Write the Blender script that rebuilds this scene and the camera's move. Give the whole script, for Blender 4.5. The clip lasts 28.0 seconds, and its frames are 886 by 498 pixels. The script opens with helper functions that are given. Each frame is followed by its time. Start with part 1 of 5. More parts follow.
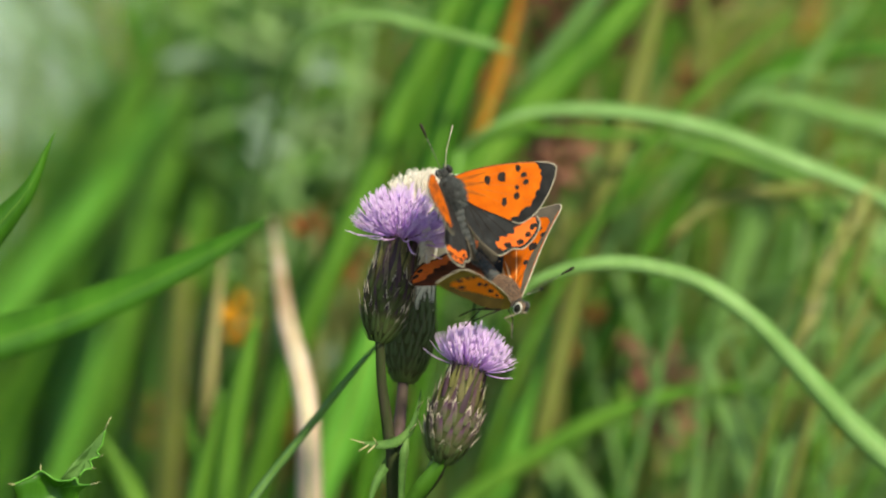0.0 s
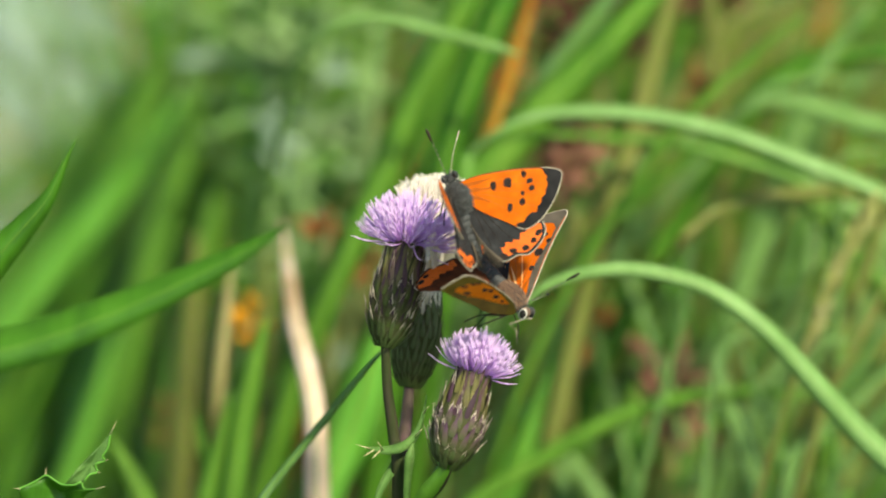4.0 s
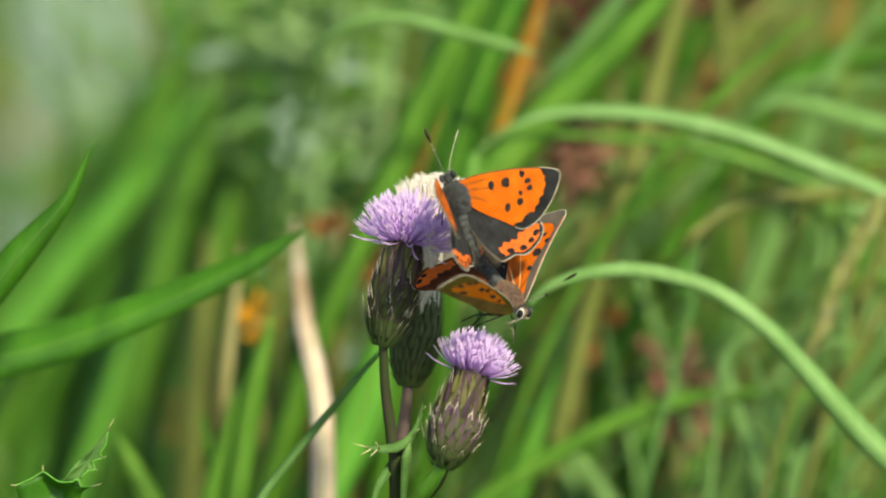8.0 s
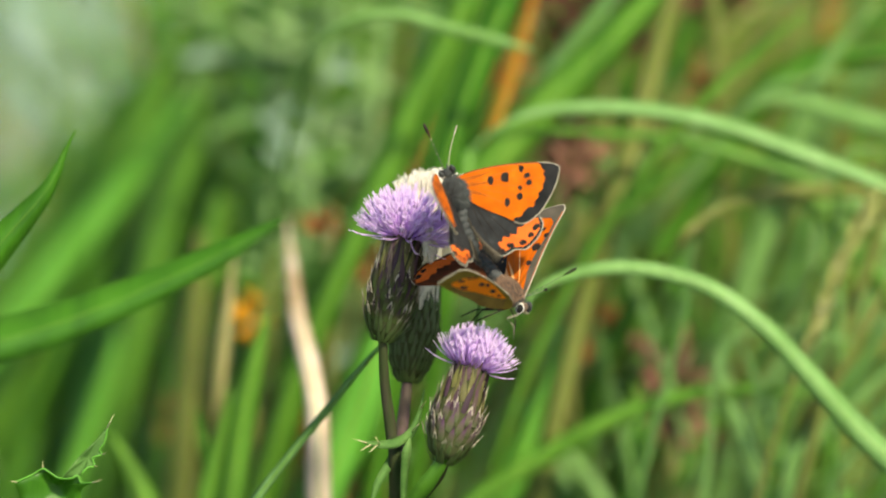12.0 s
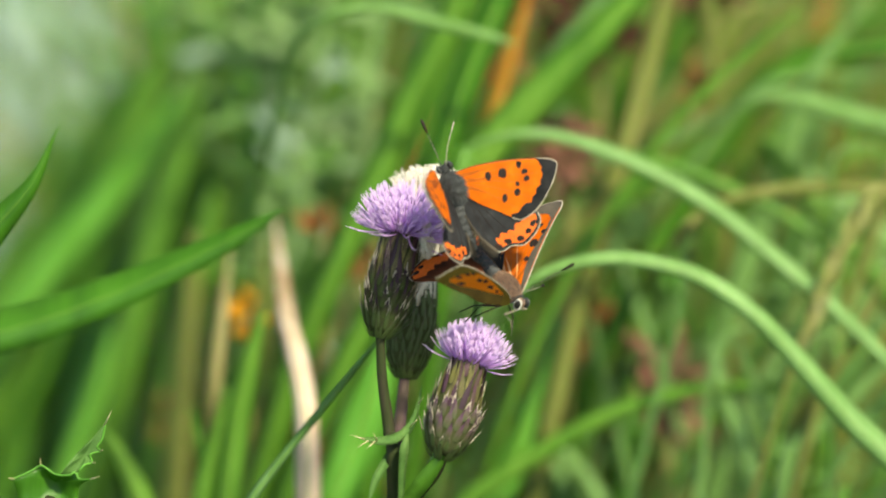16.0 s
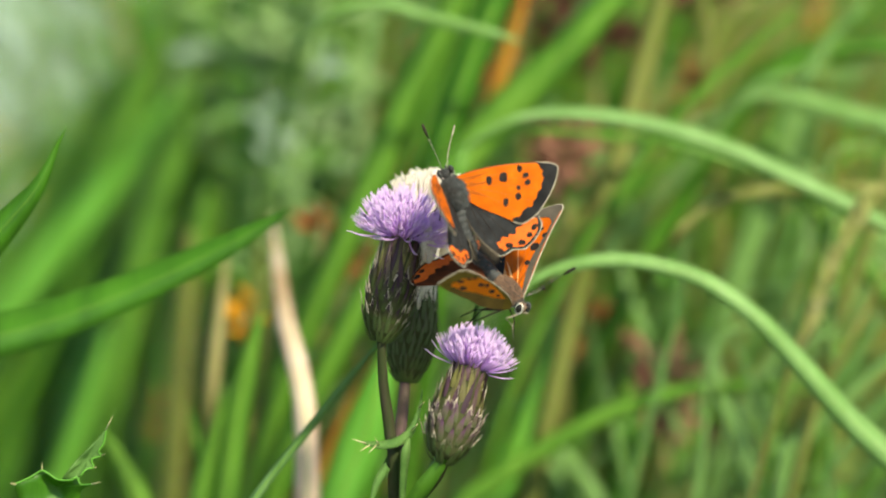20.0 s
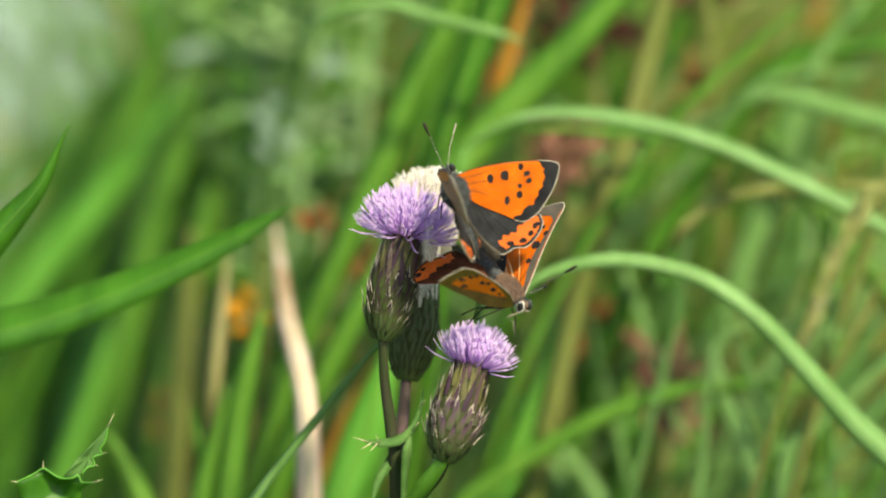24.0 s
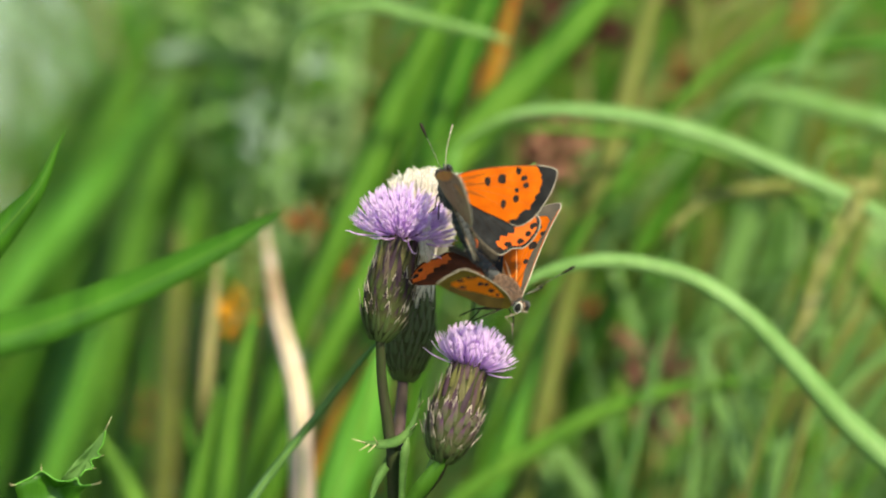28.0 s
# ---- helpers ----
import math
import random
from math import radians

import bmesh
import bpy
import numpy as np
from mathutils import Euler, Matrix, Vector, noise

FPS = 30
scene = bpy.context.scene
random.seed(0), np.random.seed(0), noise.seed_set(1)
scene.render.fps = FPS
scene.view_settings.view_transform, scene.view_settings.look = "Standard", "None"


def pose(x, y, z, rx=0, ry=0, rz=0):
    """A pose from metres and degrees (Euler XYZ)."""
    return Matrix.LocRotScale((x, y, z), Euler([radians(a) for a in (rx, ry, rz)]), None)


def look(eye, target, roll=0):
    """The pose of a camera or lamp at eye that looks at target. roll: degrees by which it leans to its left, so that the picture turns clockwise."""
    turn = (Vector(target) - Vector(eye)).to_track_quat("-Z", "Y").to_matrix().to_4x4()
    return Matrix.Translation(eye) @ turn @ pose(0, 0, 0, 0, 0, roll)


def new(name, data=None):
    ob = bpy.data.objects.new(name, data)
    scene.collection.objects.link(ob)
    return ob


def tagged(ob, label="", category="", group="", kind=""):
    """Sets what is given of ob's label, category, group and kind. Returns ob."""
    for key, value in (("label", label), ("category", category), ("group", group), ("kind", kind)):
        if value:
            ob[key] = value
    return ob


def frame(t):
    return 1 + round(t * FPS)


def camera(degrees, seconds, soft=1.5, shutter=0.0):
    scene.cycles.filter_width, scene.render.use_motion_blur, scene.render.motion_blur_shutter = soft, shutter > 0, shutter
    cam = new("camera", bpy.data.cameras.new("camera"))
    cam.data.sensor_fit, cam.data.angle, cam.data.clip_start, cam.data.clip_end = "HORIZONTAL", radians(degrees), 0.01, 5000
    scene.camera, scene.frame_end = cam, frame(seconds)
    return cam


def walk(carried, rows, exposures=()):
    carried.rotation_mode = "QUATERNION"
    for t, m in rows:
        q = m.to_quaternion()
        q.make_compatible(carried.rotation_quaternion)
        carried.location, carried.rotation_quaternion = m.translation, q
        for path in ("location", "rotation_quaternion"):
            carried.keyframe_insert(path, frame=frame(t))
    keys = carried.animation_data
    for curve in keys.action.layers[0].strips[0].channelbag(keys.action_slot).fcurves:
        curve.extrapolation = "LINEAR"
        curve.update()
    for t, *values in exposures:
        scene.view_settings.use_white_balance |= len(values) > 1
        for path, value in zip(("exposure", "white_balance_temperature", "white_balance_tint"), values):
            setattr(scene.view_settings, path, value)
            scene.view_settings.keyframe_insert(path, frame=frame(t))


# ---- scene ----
# Local frame of the thistle: x to the right, y away along the line of sight, z across it; millimetres.
TILT = radians(-20)
CENTRE = Vector((0, 0, 0.5))
FRAME = Matrix.Translation(CENTRE) @ Matrix.Rotation(TILT, 4, "X")
RIGHT, AWAY, UP = (FRAME.to_3x3().col[i].copy() for i in range(3))
MM = 0.001
REACH = 1.3


def view(right, up, aim_right, aim_up):
    """The carried camera, moved aside by the first two, aimed beside the thistle by the last two (mm)."""
    eye = CENTRE - AWAY * REACH + (RIGHT * right + UP * up) * MM
    return look(eye, CENTRE + (RIGHT * aim_right + UP * aim_up) * MM)


cam = camera(5.72, 28.0, soft=2.0)
cam.data.dof.use_dof = True
cam.data.dof.focus_distance = 1.3
cam.data.dof.aperture_fstop = 8.5
cam.data.dof.aperture_blades = 7
walk(cam, [
    (0.0, view(0.00, -0.00, -0.000, 0.000)),
    (0.5, view(-4.31, -2.83, -0.124, -0.319)),
    (1.0, view(-3.84, -0.70, -0.124, -0.249)),
    (1.5, view(-5.24, 0.62, -0.124, -0.124)),
    (2.0, view(-7.41, -1.00, -0.124, -0.124)),
    (2.5, view(-9.72, -2.62, -0.124, -0.124)),
    (3.0, view(-4.16, -0.66, -0.191, 0.128)),
    (3.5, view(3.80, 6.44, -0.505, 0.824)),
    (5.5, view(21.50, 6.85, -1.330, 0.700)),
    (6.0, view(28.99, 3.47, -1.073, 0.572)),
    (6.5, view(33.11, 4.32, -0.696, 0.638)),
    (7.0, view(28.13, 0.20, -0.886, 0.381)),
    (7.5, view(21.51, 4.54, -1.073, 0.634)),
    (8.0, view(29.58, 6.52, -0.630, 0.700)),
    (8.5, view(25.05, -3.77, -0.949, 0.000)),
    (9.0, view(27.24, -0.02, -0.820, 0.257)),
    (9.5, view(26.17, 4.34, -0.692, 0.572)),
    (10.0, view(29.91, 0.09, -0.311, 0.128)),
    (10.5, view(21.81, 1.91, -0.630, 0.124)),
    (11.0, view(18.73, 0.97, -0.692, 0.000)),
    (11.5, view(19.28, -1.22, -0.505, -0.124)),
    (12.0, view(18.35, 0.97, -0.505, 0.000)),
    (12.5, view(18.19, -0.36, -0.505, -0.124)),
    (14.5, view(14.48, 2.53, -0.253, -0.381)),
    (15.0, view(14.15, -1.31, -0.191, -0.505)),
    (15.5, view(13.00, -0.23, -0.249, -0.381)),
    (16.0, view(13.56, -1.33, -0.124, -0.568)),
    (16.5, view(10.77, -4.38, -0.124, -0.886)),
    (17.0, view(14.82, -1.00, 0.257, -0.758)),
    (17.5, view(11.38, 4.04, -0.000, -0.381)),
    (18.0, view(8.31, 7.08, -0.253, -0.124)),
    (18.5, view(6.77, 2.70, -0.315, -0.381)),
    (19.0, view(5.86, 4.51, -0.377, -0.257)),
    (19.5, view(5.19, 6.09, -0.315, -0.124)),
    (20.0, view(5.54, 7.53, -0.249, 0.000)),
    (20.5, view(5.76, 6.94, -0.191, 0.000)),
    (21.0, view(5.84, 6.26, -0.249, -0.062)),
    (21.5, view(5.23, 5.57, -0.311, -0.124)),
    (23.5, view(6.20, 6.59, -0.373, -0.257)),
    (24.0, view(6.43, 6.59, -0.443, -0.257)),
    (24.5, view(5.82, 6.59, -0.505, -0.257)),
    (25.0, view(7.44, 6.59, -0.373, -0.257)),
    (25.5, view(6.51, 6.59, -0.373, -0.257)),
    (26.0, view(6.79, 6.72, -0.249, -0.249)),
    (26.5, view(4.95, 6.11, -0.249, -0.249)),
    (27.0, view(4.89, 7.57, -0.124, -0.124)),
    (27.5, view(-2.53, 7.57, -0.249, -0.124)),
    (28.0, view(-8.82, 8.54, -0.000, -0.124)),
], exposures=[(0.0, 0.71, 8200, 0), (1.0, 0.79, 8200, 0), (3.0, 0.97, 8200, 0), (6.0, 0.82, 8200, 0), (12.0, 0.93, 8200, 0), (16.0, 0.98, 8200, 0), (28.0, 0.91, 8200, 0)])

# ---- light ----
SUN_WAY = Vector((0.34, -0.45, 0.825)).normalized()
world = bpy.data.worlds.new("sky")
scene.world = world
world.use_nodes = True
wt = world.node_tree
sky = wt.nodes.new("ShaderNodeTexSky")
sky.sky_type = "NISHITA"
sky.sun_disc = False
sky.sun_elevation = math.asin(SUN_WAY.z)
sky.sun_rotation = math.atan2(SUN_WAY.x, SUN_WAY.y)
wt.links.new(sky.outputs["Color"], wt.nodes["Background"].inputs["Color"])
wt.nodes["Background"].inputs["Strength"].default_value = 0.15
lamp = bpy.data.lights.new("sun", "SUN")
lamp.energy, lamp.angle, lamp.color = 4.0, radians(6), (1.0, 0.95, 0.85)
sun = new("sun", lamp)
sun.matrix_world = look(SUN_WAY * 10, (0, 0, 0))


# ---- materials ----
def surface(name, stops, scale=300.0, detail=4.0, rough=0.6, bump=0.2, source="noise", translucent=0.0,
            metal=0.0, sheen=0.0, stretch=(1, 1, 1), vary=0.0, fine=3000.0, spec=0.4):
    """A node material: a colour ramp over noise, a second finer noise in value, bump, and light let through."""
    m = bpy.data.materials.new(name)
    m.use_nodes = True
    t = m.node_tree
    n, link = t.nodes, t.links.new
    bsdf = n["Principled BSDF"]
    co = n.new("ShaderNodeTexCoord")
    mp = n.new("ShaderNodeMapping")
    mp.inputs["Scale"].default_value = stretch
    link(co.outputs["Object"], mp.inputs["Vector"])
    big = n.new("ShaderNodeTexNoise")
    big.inputs["Scale"].default_value, big.inputs["Detail"].default_value = scale, detail
    link(mp.outputs["Vector"], big.inputs["Vector"])
    ramp = n.new("ShaderNodeValToRGB")
    e = ramp.color_ramp.elements
    e[0].position, e[0].color = stops[0][0], (*stops[0][1], 1)
    e[1].position, e[1].color = stops[-1][0], (*stops[-1][1], 1)
    for p, c in stops[1:-1]:
        k = e.new(p)
        k.color = (*c, 1)
    fac = big.outputs["Fac"]
    if source == "island" or source == "object":
        if source == "island":
            rnd = n.new("ShaderNodeNewGeometry").outputs["Random Per Island"]
        else:
            rnd = n.new("ShaderNodeObjectInfo").outputs["Random"]
        mix = n.new("ShaderNodeMix")
        mix.inputs[0].default_value = 0.55
        link(fac, mix.inputs[2])
        link(rnd, mix.inputs[3])
        fac = mix.outputs[0]
    if source == "along":
        sep = n.new("ShaderNodeSeparateXYZ")
        link(co.outputs["Generated"], sep.inputs[0])
        add = n.new("ShaderNodeMath")
        add.operation = "MULTIPLY_ADD"
        link(big.outputs["Fac"], add.inputs[0])
        add.inputs[1].default_value = 0.35
        link(sep.outputs["Z"], add.inputs[2])
        sub = n.new("ShaderNodeMath")
        sub.operation = "SUBTRACT"
        link(add.outputs[0], sub.inputs[0])
        sub.inputs[1].default_value = 0.17
        fac = sub.outputs[0]
    link(fac, ramp.inputs["Fac"])
    small = n.new("ShaderNodeTexNoise")
    small.inputs["Scale"].default_value, small.inputs["Detail"].default_value = fine, 3.0
    link(mp.outputs["Vector"], small.inputs["Vector"])
    hsv = n.new("ShaderNodeHueSaturation")
    mr = n.new("ShaderNodeMapRange")
    mr.inputs["To Min"].default_value, mr.inputs["To Max"].default_value = 0.78 - vary, 1.22 + vary
    link(small.outputs["Fac"], mr.inputs["Value"])
    link(mr.outputs["Result"], hsv.inputs["Value"])
    link(ramp.outputs["Color"], hsv.inputs["Color"])
    link(hsv.outputs["Color"], bsdf.inputs["Base Color"])
    bsdf.inputs["Roughness"].default_value = rough
    bsdf.inputs["Metallic"].default_value = metal
    bsdf.inputs["Specular IOR Level"].default_value = spec
    if sheen:
        bsdf.inputs["Sheen Weight"].default_value = sheen
    if bump:
        b = n.new("ShaderNodeBump")
        b.inputs["Strength"].default_value, b.inputs["Distance"].default_value = bump, 0.0002
        link(small.outputs["Fac"], b.inputs["Height"])
        link(b.outputs["Normal"], bsdf.inputs["Normal"])
    if translucent:
        tr = n.new("ShaderNodeBsdfTranslucent")
        link(hsv.outputs["Color"], tr.inputs["Color"])
        mx = n.new("ShaderNodeMixShader")
        mx.inputs[0].default_value = translucent
        link(bsdf.outputs[0], mx.inputs[1])
        link(tr.outputs[0], mx.inputs[2])
        link(mx.outputs[0], n["Material Output"].inputs["Surface"])
    return m


LONG = (1, 1, 0.12)
GRASS = dict(scale=160, translucent=0.4, rough=0.45, stretch=LONG, fine=1400, bump=0.3)
M = {
    "grass": surface("fresh_grass", [(0.3, (0.062, 0.19, 0.019)), (0.55, (0.105, 0.28, 0.031)), (0.75, (0.17, 0.36, 0.052))], **GRASS),
    "deep": surface("deep_green_grass", [(0.3, (0.031, 0.13, 0.009)), (0.6, (0.056, 0.21, 0.014)), (0.8, (0.095, 0.28, 0.03))], **GRASS),
    "lime": surface("lime_grass", [(0.3, (0.1, 0.33, 0.035)), (0.6, (0.155, 0.45, 0.07)), (0.8, (0.24, 0.54, 0.12))], **GRASS),
    "pale": surface("pale_grass", [(0.3, (0.15, 0.32, 0.085)), (0.6, (0.22, 0.415, 0.14)), (0.8, (0.325, 0.52, 0.225))], **GRASS),
    "blue": surface("bluish_grass", [(0.3, (0.078, 0.2, 0.048)), (0.6, (0.128, 0.28, 0.085)), (0.8, (0.19, 0.36, 0.14))], **GRASS),
    "straw": surface("dry_straw", [(0.3, (0.5, 0.31, 0.2)), (0.5, (0.76, 0.58, 0.45)), (0.75, (0.88, 0.77, 0.68))], **GRASS),
    "tan": surface("tan_straw", [(0.3, (0.26, 0.21, 0.085)), (0.6, (0.4, 0.34, 0.16)), (0.8, (0.5, 0.42, 0.25))], **GRASS),
    "olive": surface("yellowing_grass", [(0.3, (0.15, 0.17, 0.04)), (0.6, (0.25, 0.26, 0.08)), (0.8, (0.38, 0.36, 0.15))], **GRASS),
    "spike": surface("grass_spikelet", [(0.3, (0.36, 0.4, 0.13)), (0.6, (0.5, 0.52, 0.22)), (0.8, (0.62, 0.6, 0.34))], scale=200, source="object", translucent=0.35, rough=0.6, fine=1400),
    "midrib": surface("pale_midrib", [(0.3, (0.12, 0.26, 0.02)), (0.7, (0.18, 0.33, 0.04))], scale=300, rough=0.5, translucent=0.2),
    "meadow": surface("meadow_grass", [(0.2, (0.055, 0.13, 0.012)), (0.42, (0.11, 0.22, 0.02)), (0.58, (0.16, 0.28, 0.032)),
                                       (0.7, (0.26, 0.26, 0.05)), (0.84, (0.33, 0.24, 0.07))], scale=40, source="island", translucent=0.35, rough=0.5, fine=600),
    "grey": surface("grey_green_leaf", [(0.3, (0.13, 0.27, 0.07)), (0.55, (0.22, 0.38, 0.14)), (0.8, (0.4, 0.52, 0.32))],
                    scale=90, source="island", translucent=0.25, rough=0.7, fine=900),
    # pale bluish leaves that paint the highlights among the weeds
    "frost": surface("highlit_leaf", [(0.3, (0.2, 0.31, 0.25)), (0.55, (0.27, 0.38, 0.33)), (0.8, (0.36, 0.46, 0.42))], scale=90, translucent=0.15, rough=0.7, fine=900),
    "glaucous": surface("glaucous_leaf", [(0.3, (0.25, 0.38, 0.32)), (0.55, (0.37, 0.5, 0.46)), (0.8, (0.49, 0.6, 0.58))], scale=20, rough=0.9, fine=60, bump=0.0, spec=0.0),
    "rust": surface("rusty_dead_leaf", [(0.3, (0.16, 0.05, 0.02)), (0.55, (0.3, 0.11, 0.03)), (0.8, (0.42, 0.2, 0.07))],
                    scale=120, source="island", translucent=0.3, rough=0.8, fine=900),
    "brown": surface("brown_seed_head", [(0.3, (0.16, 0.06, 0.035)), (0.55, (0.28, 0.13, 0.09)), (0.8, (0.45, 0.26, 0.19))],
                     scale=200, source="island", translucent=0.2, rough=0.85, fine=900),
    "maroon": surface("maroon_leaf", [(0.3, (0.05, 0.012, 0.01)), (0.55, (0.09, 0.022, 0.016)), (0.8, (0.17, 0.06, 0.035))],
                      scale=200, source="island", translucent=0.2, rough=0.85, fine=900),
    "yellow": surface("yellow_petal", [(0.3, (0.55, 0.22, 0.01)), (0.7, (0.7, 0.4, 0.02))], scale=200, translucent=0.3, fine=900),
    "soil": surface("meadow_soil", [(0.3, (0.02, 0.025, 0.01)), (0.5, (0.05, 0.08, 0.02)), (0.75, (0.09, 0.15, 0.03))],
                    scale=14, detail=8, rough=0.95, fine=120),
    "stem": surface("ribbed_stem", [(0.3, (0.018, 0.036, 0.008)), (0.5, (0.028, 0.036, 0.013)), (0.75, (0.055, 0.027, 0.036))],
                    scale=500, rough=0.6, stretch=(1, 1, 0.08), fine=5000, bump=0.5, spec=0.15),
    "purple_stem": surface("purple_stem", [(0.3, (0.04, 0.035, 0.02)), (0.7, (0.075, 0.045, 0.05))], scale=500, rough=0.6, stretch=(1, 1, 0.08), fine=5000, bump=0.5, spec=0.15),
    "pale_taupe": surface("pale_taupe_scales", [(0.3, (0.21, 0.155, 0.09)), (0.7, (0.3, 0.235, 0.155))], scale=500, rough=0.7, fine=9000, vary=0.2),
    "buff": surface("buff_scales", [(0.3, (0.46, 0.17, 0.03)), (0.7, (0.58, 0.25, 0.055))], scale=350, rough=0.6, fine=9000, vary=0.12, translucent=0.2, spec=0.2),
    "leaf": surface("thistle_leaf", [(0.3, (0.05, 0.13, 0.03)), (0.55, (0.09, 0.2, 0.05)), (0.8, (0.18, 0.3, 0.1))],
                    scale=250, rough=0.65, translucent=0.3, fine=2500, bump=0.6, spec=0.2),
    "spine": surface("spine", [(0.3, (0.35, 0.33, 0.15)), (0.7, (0.6, 0.55, 0.35))], scale=900, rough=0.4),
    "core": surface("involucre", [(0.3, (0.035, 0.045, 0.016)), (0.7, (0.06, 0.065, 0.03))], scale=600, rough=0.9, spec=0.1),
    "bract": surface("bract", [(0.05, (0.06, 0.075, 0.028)), (0.35, (0.085, 0.065, 0.05)), (0.58, (0.1, 0.048, 0.085)), (0.8, (0.07, 0.03, 0.062)), (0.97, (0.026, 0.01, 0.022))],
                     scale=900, source="along", rough=0.55, fine=6000, vary=0.25, bump=0.4, translucent=0.1),
    "low_bract": surface("green_bract", [(0.05, (0.04, 0.065, 0.016)), (0.5, (0.055, 0.08, 0.025)), (0.75, (0.065, 0.07, 0.036)), (0.95, (0.045, 0.03, 0.032))],
                     scale=900, source="along", rough=0.6, fine=6000, vary=0.25, bump=0.4),
    "long_bract": surface("long_bract", [(0.3, (0.035, 0.014, 0.026)), (0.46, (0.085, 0.04, 0.06)), (0.6, (0.085, 0.075, 0.026)), (0.8, (0.19, 0.18, 0.05))],
                     scale=700, source="object", rough=0.55, fine=6000, vary=0.2, bump=0.3, translucent=0.2),
    "rim": surface("bract_edge", [(0.3, (0.16, 0.13, 0.1)), (0.7, (0.46, 0.4, 0.33))], scale=900, source="object", rough=0.7),
    # darker copy of the bract, with the wing's shadow in its colour
    "shaded_bract": surface("shaded_bract", [(0.05, (0.05, 0.075, 0.018)), (0.35, (0.045, 0.044, 0.02)), (0.6, (0.038, 0.02, 0.033)), (0.95, (0.02, 0.01, 0.019))],
                     scale=900, source="along", rough=0.6, fine=6000, vary=0.25, bump=0.4, spec=0.15),
    "dark_fur": surface("brown_fur", [(0.3, (0.09, 0.05, 0.035)), (0.7, (0.26, 0.16, 0.11))], scale=900, source="island", rough=0.85, fine=6000),
    "floret": surface("floret", [(0.05, (0.66, 0.36, 0.86)), (0.4, (0.79, 0.56, 0.93)), (0.85, (0.9, 0.76, 0.97))],
                      scale=700, source="along", rough=0.6, translucent=0.7, fine=4000, vary=0.05, spec=0.2),
    "pappus": surface("pappus", [(0.3, (0.86, 0.81, 0.74)), (0.7, (0.96, 0.93, 0.89))], scale=500, source="island", rough=0.8, translucent=0.6),
    "orange": surface("copper_scales", [(0.3, (0.58, 0.1, 0.003)), (0.6, (0.7, 0.15, 0.006)), (0.8, (0.76, 0.21, 0.015))],
                      scale=350, rough=0.6, fine=9000, vary=0.15, bump=0.35, translucent=0.32, spec=0.15),
    "redder": surface("red_copper_scales", [(0.3, (0.6, 0.095, 0.006)), (0.7, (0.76, 0.16, 0.02))], scale=350, rough=0.6, fine=9000,
                      vary=0.12, bump=0.35, translucent=0.12, spec=0.3),
    "slate": surface("slate_scales", [(0.3, (0.013, 0.013, 0.015)), (0.6, (0.024, 0.026, 0.029)), (0.8, (0.05, 0.053, 0.058))], scale=400,
                     rough=0.75, fine=9000, vary=0.25, bump=0.35, spec=0.12),
    "black": surface("black_scales", [(0.3, (0.012, 0.008, 0.007)), (0.7, (0.03, 0.022, 0.02))], scale=500, rough=0.75, fine=9000, bump=0.3, spec=0.1),
    "taupe": surface("taupe_scales", [(0.3, (0.2, 0.12, 0.066)), (0.6, (0.285, 0.19, 0.115)), (0.8, (0.39, 0.275, 0.175))], scale=350,
                     rough=0.65, fine=9000, vary=0.15, bump=0.35, translucent=0.15, spec=0.25),
    "olive_scales": surface("olive_scales", [(0.3, (0.065, 0.047, 0.008)), (0.7, (0.11, 0.082, 0.017))], scale=350, rough=0.7, fine=9000, vary=0.15, translucent=0.3, spec=0.15),
    "dusk": surface("dusky_scales", [(0.3, (0.2, 0.045, 0.006)), (0.7, (0.42, 0.1, 0.01))], scale=900, rough=0.7, fine=9000, vary=0.2, spec=0.1),
    "vein": surface("vein", [(0.3, (0.36, 0.075, 0.006)), (0.7, (0.48, 0.12, 0.012))], scale=500, rough=0.6),
    "fringe": surface("wing_fringe", [(0.3, (0.22, 0.19, 0.15)), (0.7, (0.42, 0.38, 0.31))], scale=900, rough=0.8, fine=12000, vary=0.2),
    "fur": surface("grey_fur", [(0.3, (0.036, 0.042, 0.046)), (0.55, (0.058, 0.068, 0.073)), (0.8, (0.11, 0.12, 0.12))], scale=900,
                   source="island", rough=0.8, fine=6000),
    "skin": surface("dark_body", [(0.3, (0.026, 0.028, 0.03)), (0.7, (0.06, 0.065, 0.068))], scale=900, spec=0.15, rough=0.7, fine=7000, bump=0.5),
    "eye": surface("dark_eye", [(0.3, (0.008, 0.007, 0.007)), (0.7, (0.02, 0.018, 0.018))], scale=900, rough=0.3, bump=0.0, spec=0.2),
    # dark leading edges, and the shade painted into one lower hindwing
    "umber": surface("umber_and_shade_scales", [(0.3, (0.04, 0.012, 0.005)), (0.7, (0.11, 0.03, 0.01))], scale=500, rough=0.75, fine=9000, vary=0.2, spec=0.1),
    # darker olive for the shade painted on the raised forewing
    "bronze": surface("shaded_olive_scales", [(0.3, (0.04, 0.026, 0.007)), (0.7, (0.08, 0.052, 0.014))], scale=400, rough=0.7, fine=9000, vary=0.2, spec=0.15),
    "char": surface("charcoal_scales", [(0.3, (0.006, 0.006, 0.007)), (0.7, (0.018, 0.018, 0.02))], scale=400, rough=0.75, fine=9000, vary=0.2, bump=0.35, spec=0.12),
    # paler orange that paints the highlights on the wing creases
    "sheen": surface("highlight_scales", [(0.3, (0.85, 0.36, 0.1)), (0.7, (0.92, 0.52, 0.22))], scale=600, rough=0.4, fine=9000, vary=0.1, spec=0.5),
